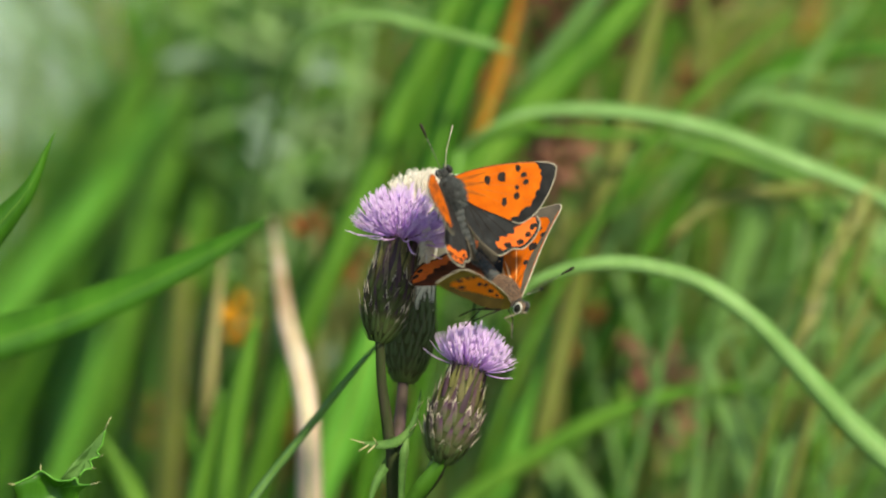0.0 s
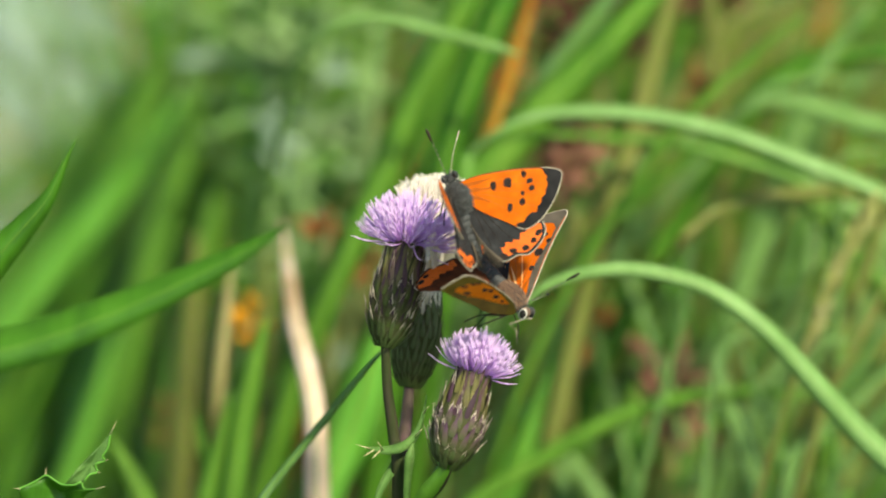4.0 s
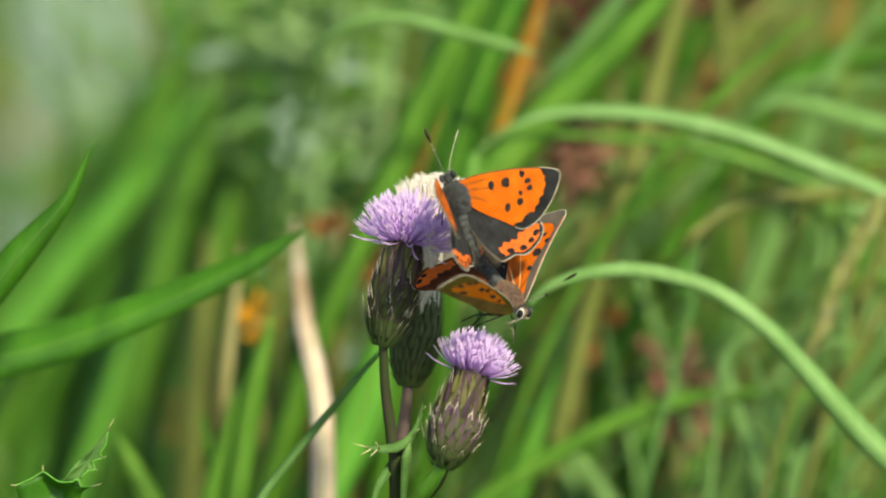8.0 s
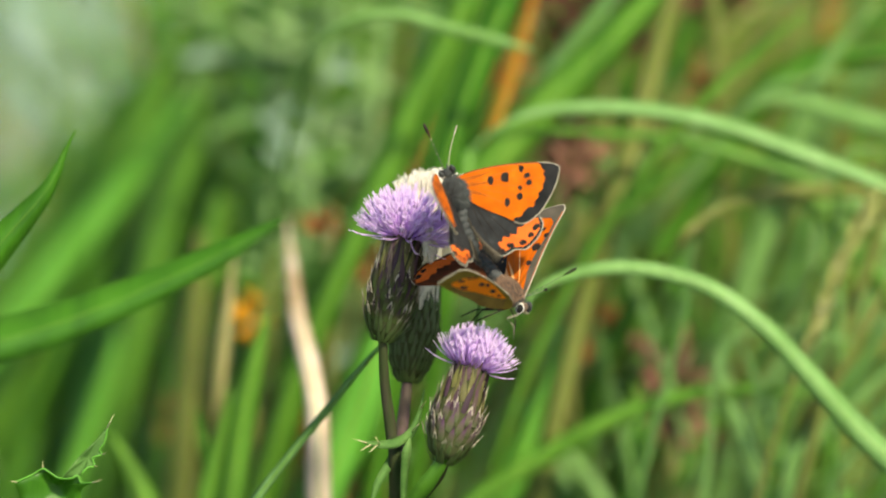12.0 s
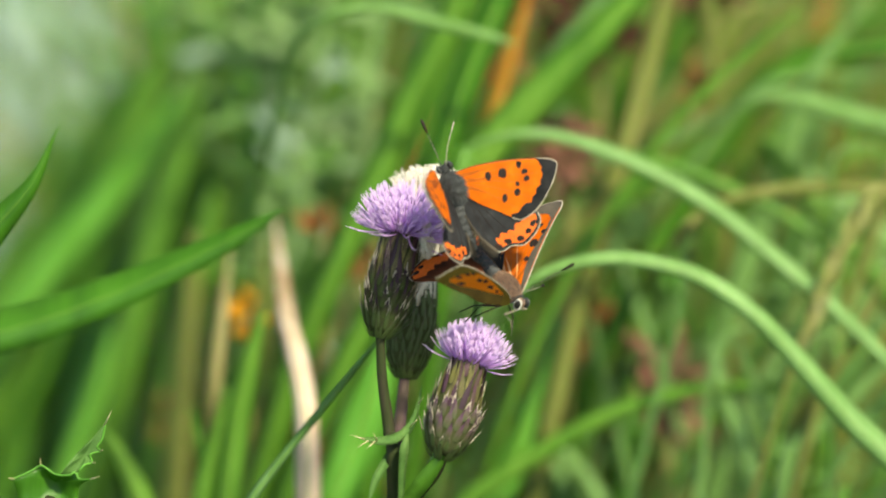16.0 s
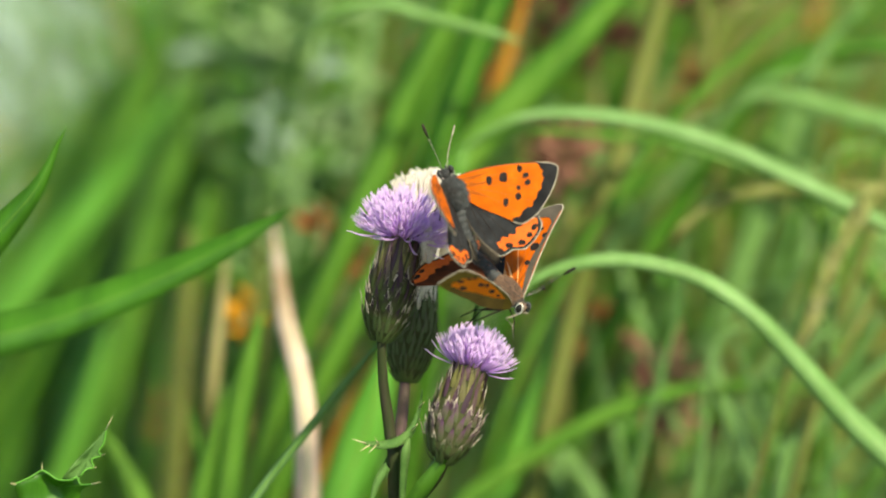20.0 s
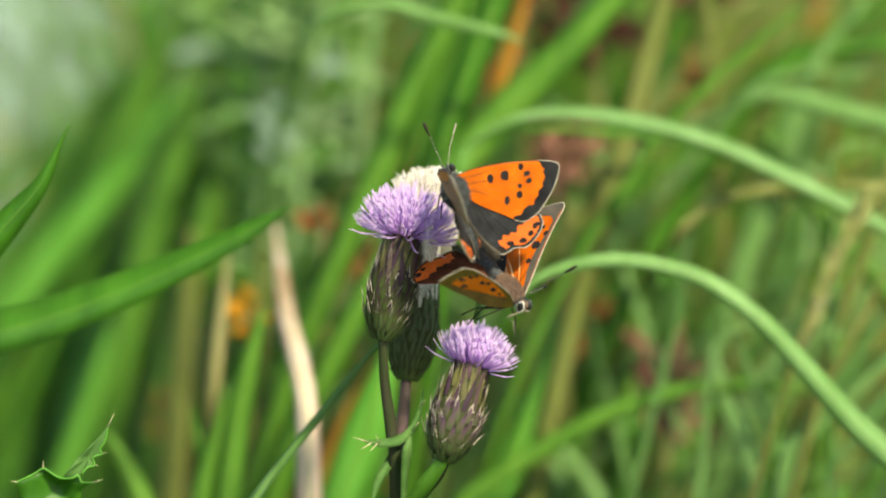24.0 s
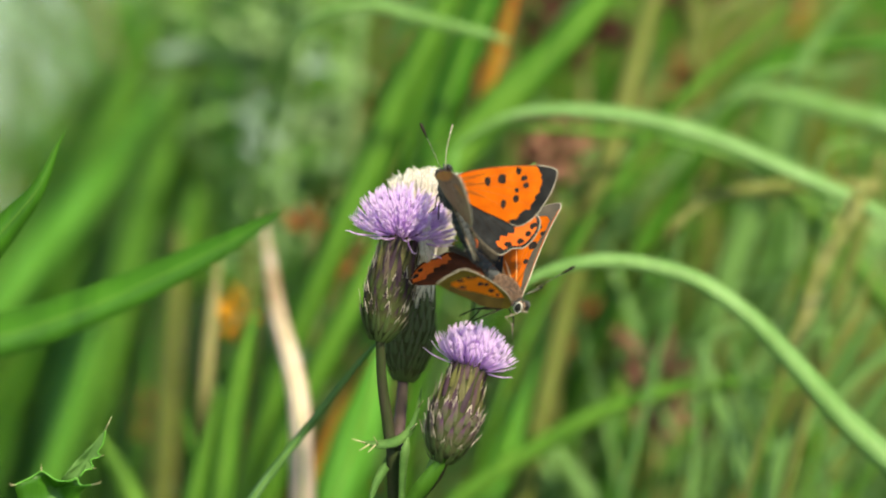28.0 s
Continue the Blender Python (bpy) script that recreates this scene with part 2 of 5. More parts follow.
    "smoke": surface("smoky_scales", [(0.3, (0.05, 0.043, 0.035)), (0.7, (0.095, 0.08, 0.062))], scale=350, rough=0.7, fine=9000, vary=0.2, spec=0.2),
    "apricot": surface("apricot_scales", [(0.3, (0.8, 0.21, 0.015)), (0.7, (0.88, 0.29, 0.03))], scale=350, rough=0.6, fine=9000, vary=0.12, translucent=0.7, spec=0.2),
    "orange_leaf": surface("orange_dying_leaf", [(0.3, (0.4, 0.14, 0.015)), (0.55, (0.58, 0.24, 0.03)), (0.8, (0.5, 0.34, 0.06))], scale=120, translucent=0.4, rough=0.6, fine=900),
    "white": surface("white_scales", [(0.3, (0.55, 0.53, 0.48)), (0.7, (0.8, 0.78, 0.72))], scale=1500, rough=0.8),
}


# ---- building helpers ----
def local(u, d, v):
    """A place in the thistle's frame (mm), in world metres."""
    return FRAME @ Vector((u * MM, d * MM, v * MM))


def height(p):
    return local(*p[:3]).z / MM


def thing(name, base=(0, 0, 0), label="", category="", group="", kind="", turn=None):
    ob = new(name)
    ob.matrix_world = FRAME @ Matrix.Translation(Vector(base) * MM) @ (turn or Matrix())
    ob.empty_display_size = 0.01
    return tagged(ob, label, category, group, kind)


def mesh(name, verts, faces, material, smooth=True):
    me = bpy.data.meshes.new(name)
    me.from_pydata([Vector(v) * MM for v in verts], [], faces)
    me.materials.append(M[material])
    me.validate()
    me.polygons.foreach_set("use_smooth", [smooth] * len(me.polygons))
    return me


def part(name, data, parent, label="", m=None):
    """One mesh object under a thing or a part, at m in its parent's space (mm in the translation)."""
    ob = new(name, data)
    ob.parent = parent
    if m is not None:
        ob.matrix_local = m
    return tagged(ob, label)


def at_mm(x, y, z):
    return Matrix.Translation((x * MM, y * MM, z * MM))


def spline(pts, n):
    """Catmull-Rom through rows of numbers, n steps a span."""
    a = np.array(pts, float)
    a = np.vstack([2 * a[0] - a[1], a, 2 * a[-1] - a[-2]])
    out = []
    for i in range(1, len(a) - 2):
        for k in range(n):
            t = k / n
            p0, p1, p2, p3 = a[i - 1], a[i], a[i + 1], a[i + 2]
            out.append(0.5 * (2 * p1 + (p2 - p0) * t + (2 * p0 - 5 * p1 + 4 * p2 - p3) * t * t + (3 * p1 - p0 - 3 * p2 + p3) * t ** 3))
    out.append(a[-2])
    return np.array(out)


def tube(pts, sides=6, closed=True):
    """Vertices and faces of a tube along rows of x, y, z, radius."""
    pts = np.array(pts, float)
    verts, faces = [], []
    up = Vector((0.3, 0.9, 0.2)).normalized()
    for i, p in enumerate(pts):
        t = Vector(pts[min(i + 1, len(pts) - 1)][:3] - pts[max(i - 1, 0)][:3]).normalized()
        a = t.cross(up)
        a = a.normalized() if a.length > 1e-4 else Vector((1, 0, 0))
        b = t.cross(a)
        for k in range(sides):
            w = 2 * math.pi * k / sides
            verts.append(Vector(p[:3]) + (a * math.cos(w) + b * math.sin(w)) * p[3])
    for i in range(len(pts) - 1):
        for k in range(sides):
            j = (k + 1) % sides
            faces.append((i * sides + k, i * sides + j, (i + 1) * sides + j, (i + 1) * sides + k))
    if closed:
        faces.append(tuple(range(sides))[::-1])
        faces.append(tuple(range((len(pts) - 1) * sides, len(pts) * sides)))
    return verts, faces


def join(*lists):
    verts, faces = [], []
    for v, f in lists:
        o = len(verts)
        verts += list(v)
        faces += [tuple(i + o for i in q) for q in f]
    return verts, faces


def ribbon(pts, fold=0.18, lean=0.0, thick=0.06):
    """A grass blade along rows of x, y, z, width: a shallow folded section with a front and a back."""
    pts = np.array(pts, float)
    verts, faces = [], []
    for i, p in enumerate(pts):
        t = Vector(pts[min(i + 1, len(pts) - 1)][:3] - pts[max(i - 1, 0)][:3]).normalized()
        n = Vector((math.sin(lean), -math.cos(lean), 0.35))
        a = t.cross(n)
        a = a.normalized() if a.length > 1e-3 else Vector((1, 0, 0))
        b = a.cross(t).normalized()
        c, w = Vector(p[:3]), p[3]
        verts += [c - a * w / 2, c - b * w * fold, c + a * w / 2, c - b * (w * fold + thick * (1 + w * 0.08))]
    for i in range(len(pts) - 1):
        o = 4 * i
        for k in range(4):
            j = (k + 1) % 4
            faces.append((o + k, o + j, o + 4 + j, o + 4 + k))
    faces += [(3, 2, 1, 0), tuple(len(verts) - 4 + k for k in range(4))]
    return verts, faces


DOWN = Vector((0, -math.sin(TILT), -math.cos(TILT)))


def to_ground(pts, reach=90.0):
    """Carries the last point of a blade on, bending steadily down, to its root in the soil."""
    b, a = Vector(pts[-1][:3]), Vector(pts[-2][:3])
    way, w, rows, gone = (b - a).normalized(), pts[-1][3], list(pts), 0.0
    for step in (18, 18, 18, 20, 22, 30):
        s = min(1.0, (gone + step / 2) / reach)
        b = b + (way * (1 - s) + DOWN * s).normalized() * step
        gone += step
        rows.append((*b, w))
    h = height(b)
    for k in (0.35, 0.7, 1.0):
        rows.append((*(b + DOWN * (h + 6) * k), w * (1 - 0.35 * k)))
    return rows


def grass_blade(name, label, pts, material, fold=0.08, lean=0.0, n=5, group="tufts of grass", reach=90.0, ribbed=True, rib=0.05):
    """A grass shoot from tip to root, its origin at its root: the blade and its paler midrib."""
    rows = to_ground(pts, reach)
    line = spline(rows, n)
    line[:, 3] = np.maximum(line[:, 3], 0.15)
    base = Vector(rows[-1][:3])
    line[:, :3] -= np.array(base)
    ob = thing(name, base, label, "grass", group)
    blade = part("blade", mesh("blade", *ribbon(line, fold, lean), material), ob)
    if not ribbed:
        return ob
    line_up = [(p[0], p[1] - 0.12 - fold * p[3] * 0.0, p[2], min(4 * rib, rib * p[3])) for p in line[2::3]]
    part("midrib", mesh("midrib", *tube([(*(Vector(r[:3])), r[3]) for r in line_up], 4), "midrib"), blade, "pale midrib")
    return ob


# ---- ground ----
def ground_sheet():
    n, verts, faces = 48, [], []
    for j in range(n + 1):
        for i in range(n + 1):
            x, y = (2 * i / n - 1), (2 * j / n - 1)
            x, y = 150 * x * abs(x) ** 3 + 4 * x, 150 * y * abs(y) ** 3 + 4 * y
            verts.append((x, y, 0.012 * noise.noise((x * 4, y * 4, 0)) - 0.004))
    for j in range(n):
        for i in range(n):
            k = j * (n + 1) + i
            faces.append((k, k + 1, k + n + 2, k + n + 1))
    me = bpy.data.meshes.new("ground")
    me.from_pydata(verts, [], faces)
    me.materials.append(M["soil"])
    return tagged(new("ground", me), "dark soil and low growth under the meadow grass", "ground", kind="structure")


ground_sheet()

# ---- thistle ----
def involucre(points, n=20):
    """A turned body about the z axis through rows of z, radius."""
    prof = spline(points, 3)
    verts, faces = [], []
    for z, r in prof:
        for k in range(n):
            a = 2 * math.pi * k / n
            verts.append((r * math.cos(a), r * math.sin(a), z))
    for i in range(len(prof) - 1):
        for k in range(n):
            j = (k + 1) % n
            faces.append((i * n + k, i * n + j, (i + 1) * n + j, (i + 1) * n + k))
    faces.append(tuple(range(n))[::-1])
    faces.append(tuple(range((len(prof) - 1) * n, len(prof) * n)))
    return verts, faces


def bract_mesh(kind):
    """A pointed scale, 1 wide and 2.6 long along z, bulging outwards along -y, with a spine at its tip."""
    rows = [(0, 0.3, 0), (0.6, 0.42, -0.08), (1.4, 0.37, -0.13), (2.1, 0.22, -0.14), (2.75, 0.09, -0.18), (3.4, 0.02, -0.4 - 0.3 * (kind % 2))]
    verts, faces = [], []
    for z, w, y in rows:
        verts += [(-w, y + 0.13 * w, z), (0, y - 0.14 * w, z), (w, y + 0.13 * w, z)]
    for i in range(len(rows) - 1):
        o = 3 * i
        faces += [(o, o + 1, o + 4, o + 3), (o + 1, o + 2, o + 5, o + 4)]
    return mesh("bract", verts, faces, ("bract", "shaded_bract", "low_bract", "long_bract")[kind // 2])


def rim_mesh(kind):
    """The pale, ragged woolly tip of a scale."""
    rnd = random.Random(60 + kind)
    out = [tube([(0, -0.2, 2.3, 0.03), (0.02, -0.2, 2.7, 0.06), (0, -0.36, 3.45, 0.012)], 4)]
    for s in ((-1, 1), (-1,), (1,), (1, -1), (-1,))[kind % 5]:
        g = rnd.uniform(0.7, 1.2)
        out.append(tube([(0.03 * s, -0.19, 2.85, 0.03), (0.16 * s, -0.16, 2.35, 0.055), (0.3 * s * g, -0.12, 1.8, 0.05), (0.38 * s * g, -0.06, 1.3 + 0.3 * g, 0.015)], 4))
    for k in range(3):
        s = rnd.choice((-1, 1))
        x, z = s * rnd.uniform(0.12, 0.3), rnd.uniform(1.6, 2.4)
        out.append(tube([(x, -0.14, z, 0.035), (x + s * 0.12, -0.2, z + 0.2, 0.025), (x + s * rnd.uniform(.1, .35), -0.28, z + rnd.uniform(0.3, 0.5), 0.008)], 3))
    v, f = join(*out)
    return mesh("bract_edge", v, f, "rim")


def floret_mesh(kind):
    """A slender tube along z, one long, that bends outwards along -y and ends in narrow lobes."""
    rnd = random.Random(40 + kind)
    bend = (0.05, 0.0, -0.1, -0.22)[kind]
    line = [(0, -bend * t * t, t, 0.021 + 0.006 * t) for t in (0, 0.3, 0.6, 0.8)]
    out = [tube(line, 4)]
    end = line[-1]
    for k in range(3):
        a = 2 * math.pi * k / 3 + rnd.random()
        dx, dy = math.cos(a) * 0.026, math.sin(a) * 0.026 + 0.012 * kind
        out.append(tube([(end[0], end[1], end[2] - 0.02, 0.016), (dx * 0.5, end[1] + dy * 0.5 - 0.2 * bend, 0.9, 0.016),
                         (dx * (1 + rnd.random()), end[1] + dy - 0.45 * bend, 0.98 + 0.12 * rnd.random(), 0.01)], 3))
    v, f = join(*out)
    return mesh("floret", v, f, "floret")


BRACTS = [[bract_mesh(2 * k), bract_mesh(2 * k + 1)] for k in range(4)]
RIMS = [rim_mesh(k) for k in range(10)]
FLORETS = [floret_mesh(k) for k in range(4)]


def axis_turn(way):
    """A turn that takes z to way and keeps -y towards the viewer."""
    z = Vector(way).normalized()
    x = Vector((0, 1, 0)).cross(z).normalized()
    return Matrix((x, z.cross(x), z)).transposed().to_4x4()


def flower_head(plant, foot, top, profile, seed, florets, reach, label, rows=9, spread=1.25, edge=True, dark=False, green=False, around=24):
    """A head from foot to top (mm in the plant's space): core, overlapping bracts, and a tuft of florets."""
    rnd = random.Random(seed)
    way = Vector(top) - Vector(foot)
    ln = way.length
    prof = [(z * ln, r) for z, r in profile]
    v, f = involucre(prof)
    head = part("flower_head", mesh("flower_head", v, f, "core"), plant, label, Matrix.Translation(Vector(foot) * MM) @ axis_turn(way))
    zs, rs = [p[0] for p in prof], [p[1] for p in prof]
    for i in range(rows):
        z = ln * (-0.05 + 0.9 * i / (rows - 1))
        n = around if i < rows - 3 else around - 6 if around > 18 else around
        for k in range(n):
            a = 2 * math.pi * (k + 0.5 * (i % 2) + 0.16 * rnd.uniform(-1, 1)) / n
            r, r2 = np.interp(z, zs, rs), np.interp(min(z + 2.0, ln), zs, rs)
            slope = math.atan2(r2 - r, 2.0)
            size = rnd.uniform(0.75, 1.25) * (0.74 + 0.26 * i / rows) * (1.25 if around < 16 else 1.15 if around < 18 else 1.0)
            wide = 1.0 * size * min(1.25, max(0.75, 2 * math.pi * r / n / 1.0 * 0.8 / size))
            set_, tall = (2 if i < 2 and edge else int(dark)), rnd.uniform(0.9, 1.2)
            if green:
                set_ = 2
            elif i >= rows - 4:
                set_, tall, wide = 3, rnd.uniform(1.15, 1.45), wide * 0.92
            tall = min(tall, max(0.5, (ln + 0.9 - z) / (3.0 * size)))
            wide, tall = wide * 1.1, tall * (1.25 if dark else 1.05)
            m = (Matrix.Rotation(a, 4, "Z") @ at_mm(0, -r - 0.1 - 0.02 * (k % 3), z) @ Matrix.Rotation(slope + 0.03 + rnd.uniform(-0.05, 0.09), 4, "X") @ Matrix.Rotation(rnd.uniform(-0.18, 0.18), 4, "Y")
                 @ Matrix.Diagonal((wide, size, size * tall, 1)))
            part("bract", BRACTS[set_][rnd.random() < 0.4], head, "", m)
            if edge and math.cos(a) > -0.35 and 1 <= i < rows - 2 and rnd.random() < (0.6 if dark else 0.8) * (0.5 if set_ == 3 else 1):
                part("bract_edge", RIMS[rnd.randrange(10)], head, "", m)
    for k in range(florets):
        q = math.sqrt((k + 0.5) / florets)
        a = k * 2.39996 + rnd.uniform(-0.2, 0.2)
        polar = spread * q ** 1.25 + rnd.uniform(-0.1, 0.1 + 0.2 * (q > 0.85)) + (rnd.uniform(0.1, 0.45) if q > 0.93 and rnd.random() < 0.3 else 0.0)
        size = reach * rnd.choice((rnd.uniform(0.72, 0.95), rnd.uniform(0.9, 1.1), rnd.uniform(1.0, 1.2 - 0.15 * q))) * (1 - 0.18 * q * q)
        m = (Matrix.Rotation(a, 4, "Z") @ at_mm(0, -q * rs[-1] * 0.8, ln - 0.4) @ Matrix.Rotation(polar, 4, "X")
             @ Matrix.Rotation(rnd.uniform(-0.25, 0.25), 4, "Y") @ Matrix.Diagonal((size * 0.9, size * 0.9, size, 1)))
        part("floret", FLORETS[min(3, int(q * 3.2 + rnd.random()))], head, "", m)
    return head


def tuft_hairs(rnd, n, length, spread, base_r):
    """Withered, cream florets tangled in a rounded tuft along z."""
    out = []
    for k in range(n):
        q = math.sqrt((k + 0.5) / n)
        a = k * 2.4 + rnd.uniform(-0.3, 0.3)
        lean = spread * q + rnd.uniform(-0.1, 0.1)
        ln = length * rnd.uniform(0.86, 1.05) * (1 - 0.16 * q * q)
        x, y = base_r * q * math.cos(a), base_r * q * math.sin(a)
        dx, dy = math.sin(lean) * math.cos(a), math.sin(lean) * math.sin(a)

        def jit(s):
            return rnd.uniform(-s, s)
        out.append(tube([(x, y, 0, 0.1), (x + dx * ln * 0.5, y + dy * ln * 0.5, ln * 0.5, 0.11),
                         (x + dx * ln * 0.8 + jit(.3), y + dy * ln * 0.8 + jit(.3), ln * 0.82, 0.12),
                         (x + dx * ln * 0.95 + jit(.45), y + dy * ln * 0.95 + jit(.45), ln * (0.97 * math.cos(lean * 0.6)), 0.1),
                         (x + dx * ln * 0.97 + jit(.5), y + dy * ln * 0.97 + jit(.5), ln * (1.0 * math.cos(lean * 0.6)), 0.05)], 4))
    return join(*out)


OVOID = [(0.0, 1.3), (0.05, 2.4), (0.2, 3.2), (0.4, 3.5), (0.62, 3.1), (0.85, 2.4), (1.0, 2.2)]


def lobed_leaf(outline_pts, cup=0.15, thick=0.25):
    """A leaf from a closed outline in its own plane, cupped along its middle, with a front and a back."""
    edge = spline(list(outline_pts) + [outline_pts[0]], 3)[:-1]
    c = edge.mean(axis=0)
    verts, faces, n = [], [], len(edge)
    for side in (0, 1):
        for s in (1.0, 0.7, 0.35):
            for e in edge:
                p = c + (e - c) * s
                verts.append((p[0], p[1] + (1 - s) * cup * 10 + side * thick, p[2]))
        verts.append((c[0], c[1] + cup * 10 + side * thick, c[2]))
    half = 3 * n + 1
    for side in (0, 1):
        o = side * half
        for r in range(2):
            for k in range(n):
                j = (k + 1) % n
                q = (o + r * n + k, o + r * n + j, o + (r + 1) * n + j, o + (r + 1) * n + k)
                faces.append(q if side == 0 else q[::-1])
        for k in range(n):
            j = (k + 1) % n
            q = (o + 2 * n + k, o + 2 * n + j, o + 3 * n)
            faces.append(q if side == 0 else q[::-1])
    for k in range(n):
        j = (k + 1) % n
        faces.append((k, half + k, half + j, j))
    return verts, faces


def build_thistle():
    foot = Vector((-6.98, 3, -36.62)) + DOWN * (height((-6.98, 3, -36.62)) + 5)
    plant = thing("thistle_plant", foot, "creeping thistle with two mauve flower heads and dark bracts", "thistle")
    o = foot

    def pl(p):
        return tuple(Vector(p) - o)

    # the head in front, on the tall stem
    flower_head(plant, pl((-9.28, 0, -12.92)), pl((-6.05, 0, 2.07)), OVOID, 3, 440, 6.9, "mauve flower head, purple bracts darkened for the wing's shadow", rows=10, spread=1.5, dark=True, around=17)
    # the lower head beside it
    flower_head(plant, pl((-0.25, -3, -30.67)), pl((3.88, -3, -17.11)), [(z, r * 1.04) for z, r in OVOID], 8, 380, 5.9, "mauve flower head with green and purple bracts", rows=9, spread=1.0, around=15)
    # the withered head behind
    old = flower_head(plant, pl((-5.68, 11, -18.97)), pl((-3.51, 12, -2.42)), [(z, r * 1.05) for z, r in OVOID], 12, 0, 5.0, "withered flower head going to cream fluff", rows=9, edge=False, green=True)
    rnd = random.Random(21)
    v, f = tuft_hairs(rnd, 1300, 14.4, 0.3, 2.3)
    part("withered_tuft", mesh("withered_tuft", v, f, "pappus"), old, "cream withered florets", at_mm(0.7, 0, 16.4))
    # the cream husk that shows between the heads
    a, c = Vector(pl((-2.24, 1, -2.74))), Vector(pl((-2.65, -2, 2.4)))
    for k in range(15):
        def off(s):
            return Vector((rnd.uniform(-s, s), rnd.uniform(-s, s), rnd.uniform(-s, s)))
        q = a + (c - a) * rnd.uniform(0, 0.3) + off(0.9)
        rows = [(*(c + off(0.9)), 0.2), (*(c * 0.66 + q * 0.34 + off(0.6)), 0.44), (*(c * 0.33 + q * 0.67 + off(0.5)), 0.5), (*q, 0.15)]
        v, f = tube(spline(rows, 3), 4)
        part("withered_floret", mesh("withered_floret", v, f, "pappus"), plant, "cream withered floret")
    # dry cream bracts that have opened on the side of the withered head
    for k in range(16):
        x, w = -4.7 + 3.0 * (k % 8) / 7 + rnd.uniform(-0.2, 0.2), rnd.uniform(0.5, 0.85)
        top, low = rnd.uniform(1.0, 2.5), rnd.uniform(-9.2, -7.0) - 0.5 * (k % 8 > 5)
        y = 8.3 + 0.28 * (x + 4.2) ** 2 - 0.25 * (k // 8)
        rows = [(*pl((x + 0.5, y - 2.6, top)), w * 0.5), (*pl((x + 0.3, y - 1.2, top - 2.5)), w), (*pl((x, y - 0.4, (top + low) / 2)), w * 1.15), (*pl((x - 0.2, y, low)), w * 0.7)]
        part("dry_bract", mesh("dry_bract", *ribbon(spline(rows, 4), 0.15, 0.2, 0.08), "pappus"), plant, "dry cream bract")
    # stems
    for stem_k, rows in enumerate(([(*pl((-9.28, 0, -13.34)), 0.7), (*pl((-8.95, 1, -19.82)), 0.8), (*pl((-7.97, 2, -27.3)), 0.95), (*pl((-7.22, 3, -36.62)), 1.1), *[(*(-DOWN * h + Vector((0.02 * h - 0.00005 * h * h, 0, 0))), 1.2 + (430 - h) * 0.0025) for h in (400, 360, 300, 200, 100, 0)]],
                 [(*pl((-5.85, 11, -18.97)), 0.8), (*pl((-6.17, 9, -23.28)), 0.95), (*pl((-6.74, 5, -29.03)), 1.0), (*pl((-7.14, 3, -34.79)), 1.0)],
                 [(*pl((-0.08, -3, -30.91)), 0.9), (*pl((-1.32, -1, -33.45)), 1.0), (*pl((-4.06, 1, -36.81)), 1.0), (*pl((-6.31, 3, -40.61)), 1.0)])):
        v, f = tube(spline(rows, 5), 8)
        part("stem", mesh("stem", v, f, "purple_stem" if stem_k == 1 else "stem"), plant, "ribbed purple stem" if stem_k == 1 else "ribbed dark green stem")
    # narrow spiny leaves at the node
    for rows in ([(-3.24, 4, -20.69, 0.17), (-3.82, 3, -24, 0.66), (-4.97, 1, -26.78, 1.24), (-6.95, -1, -28.31, 1.49), (-9.6, -2, -28.7, 1.24), (-12.4, -3, -28.19, 0.17)],
                 [(1.32, -4, -28.83, 0.17), (-0.74, -4, -31.72, 1.82), (-3.22, -3, -35.05, 2.48), (-5.72, 0, -38.44, 1.82)],
                 [(-5.13, -1, -27.65, 0.25), (-5.63, -2, -29.7, 1.41), (-5.96, -1, -32.62, 1.24), (-6.13, 0, -36.37, 0.99), (-6.3, 1, -40.54, 0.5)],
                 [(-10.94, 0, -38.03, 0.25), (-9.94, 0, -34.55, 1.16), (-8.29, 1, -31.59, 1.33), (-7.47, 2, -29.46, 0.66)]):
        v, f = ribbon(spline([(*pl(r[:3]), r[3]) for r in rows], 5), 0.25, 0.3, 0.12)
        fresh = rows[0][0] > 0
        part("leaf", mesh("leaf", v, f, "grass" if fresh else "leaf"), plant, "fresh green leaf under the head" if fresh else "narrow spiny leaf")
    for a, b in (((-11.49, -3, -28.43), (-13.54, -5, -27.73)), ((-10.91, -3, -28.68), (-12.38, -5, -29.55)), ((-9.93, -2, -28.7), (-11.07, -4, -29.82)), ((-9.6, -2, -28.62), (-10.24, -4, -27.42)),
                 ((-4.81, 1, -26.62), (-3.81, -1, -25.58)), ((-3.65, 3, -23.33), (-2.9, 1, -22.3))):
        v, f = tube([(*pl(a), 0.14), (*pl(b), 0.03)], 4)
        part("spine", mesh("spine", v, f, "spine"), plant)
    return plant


thistle = build_thistle()


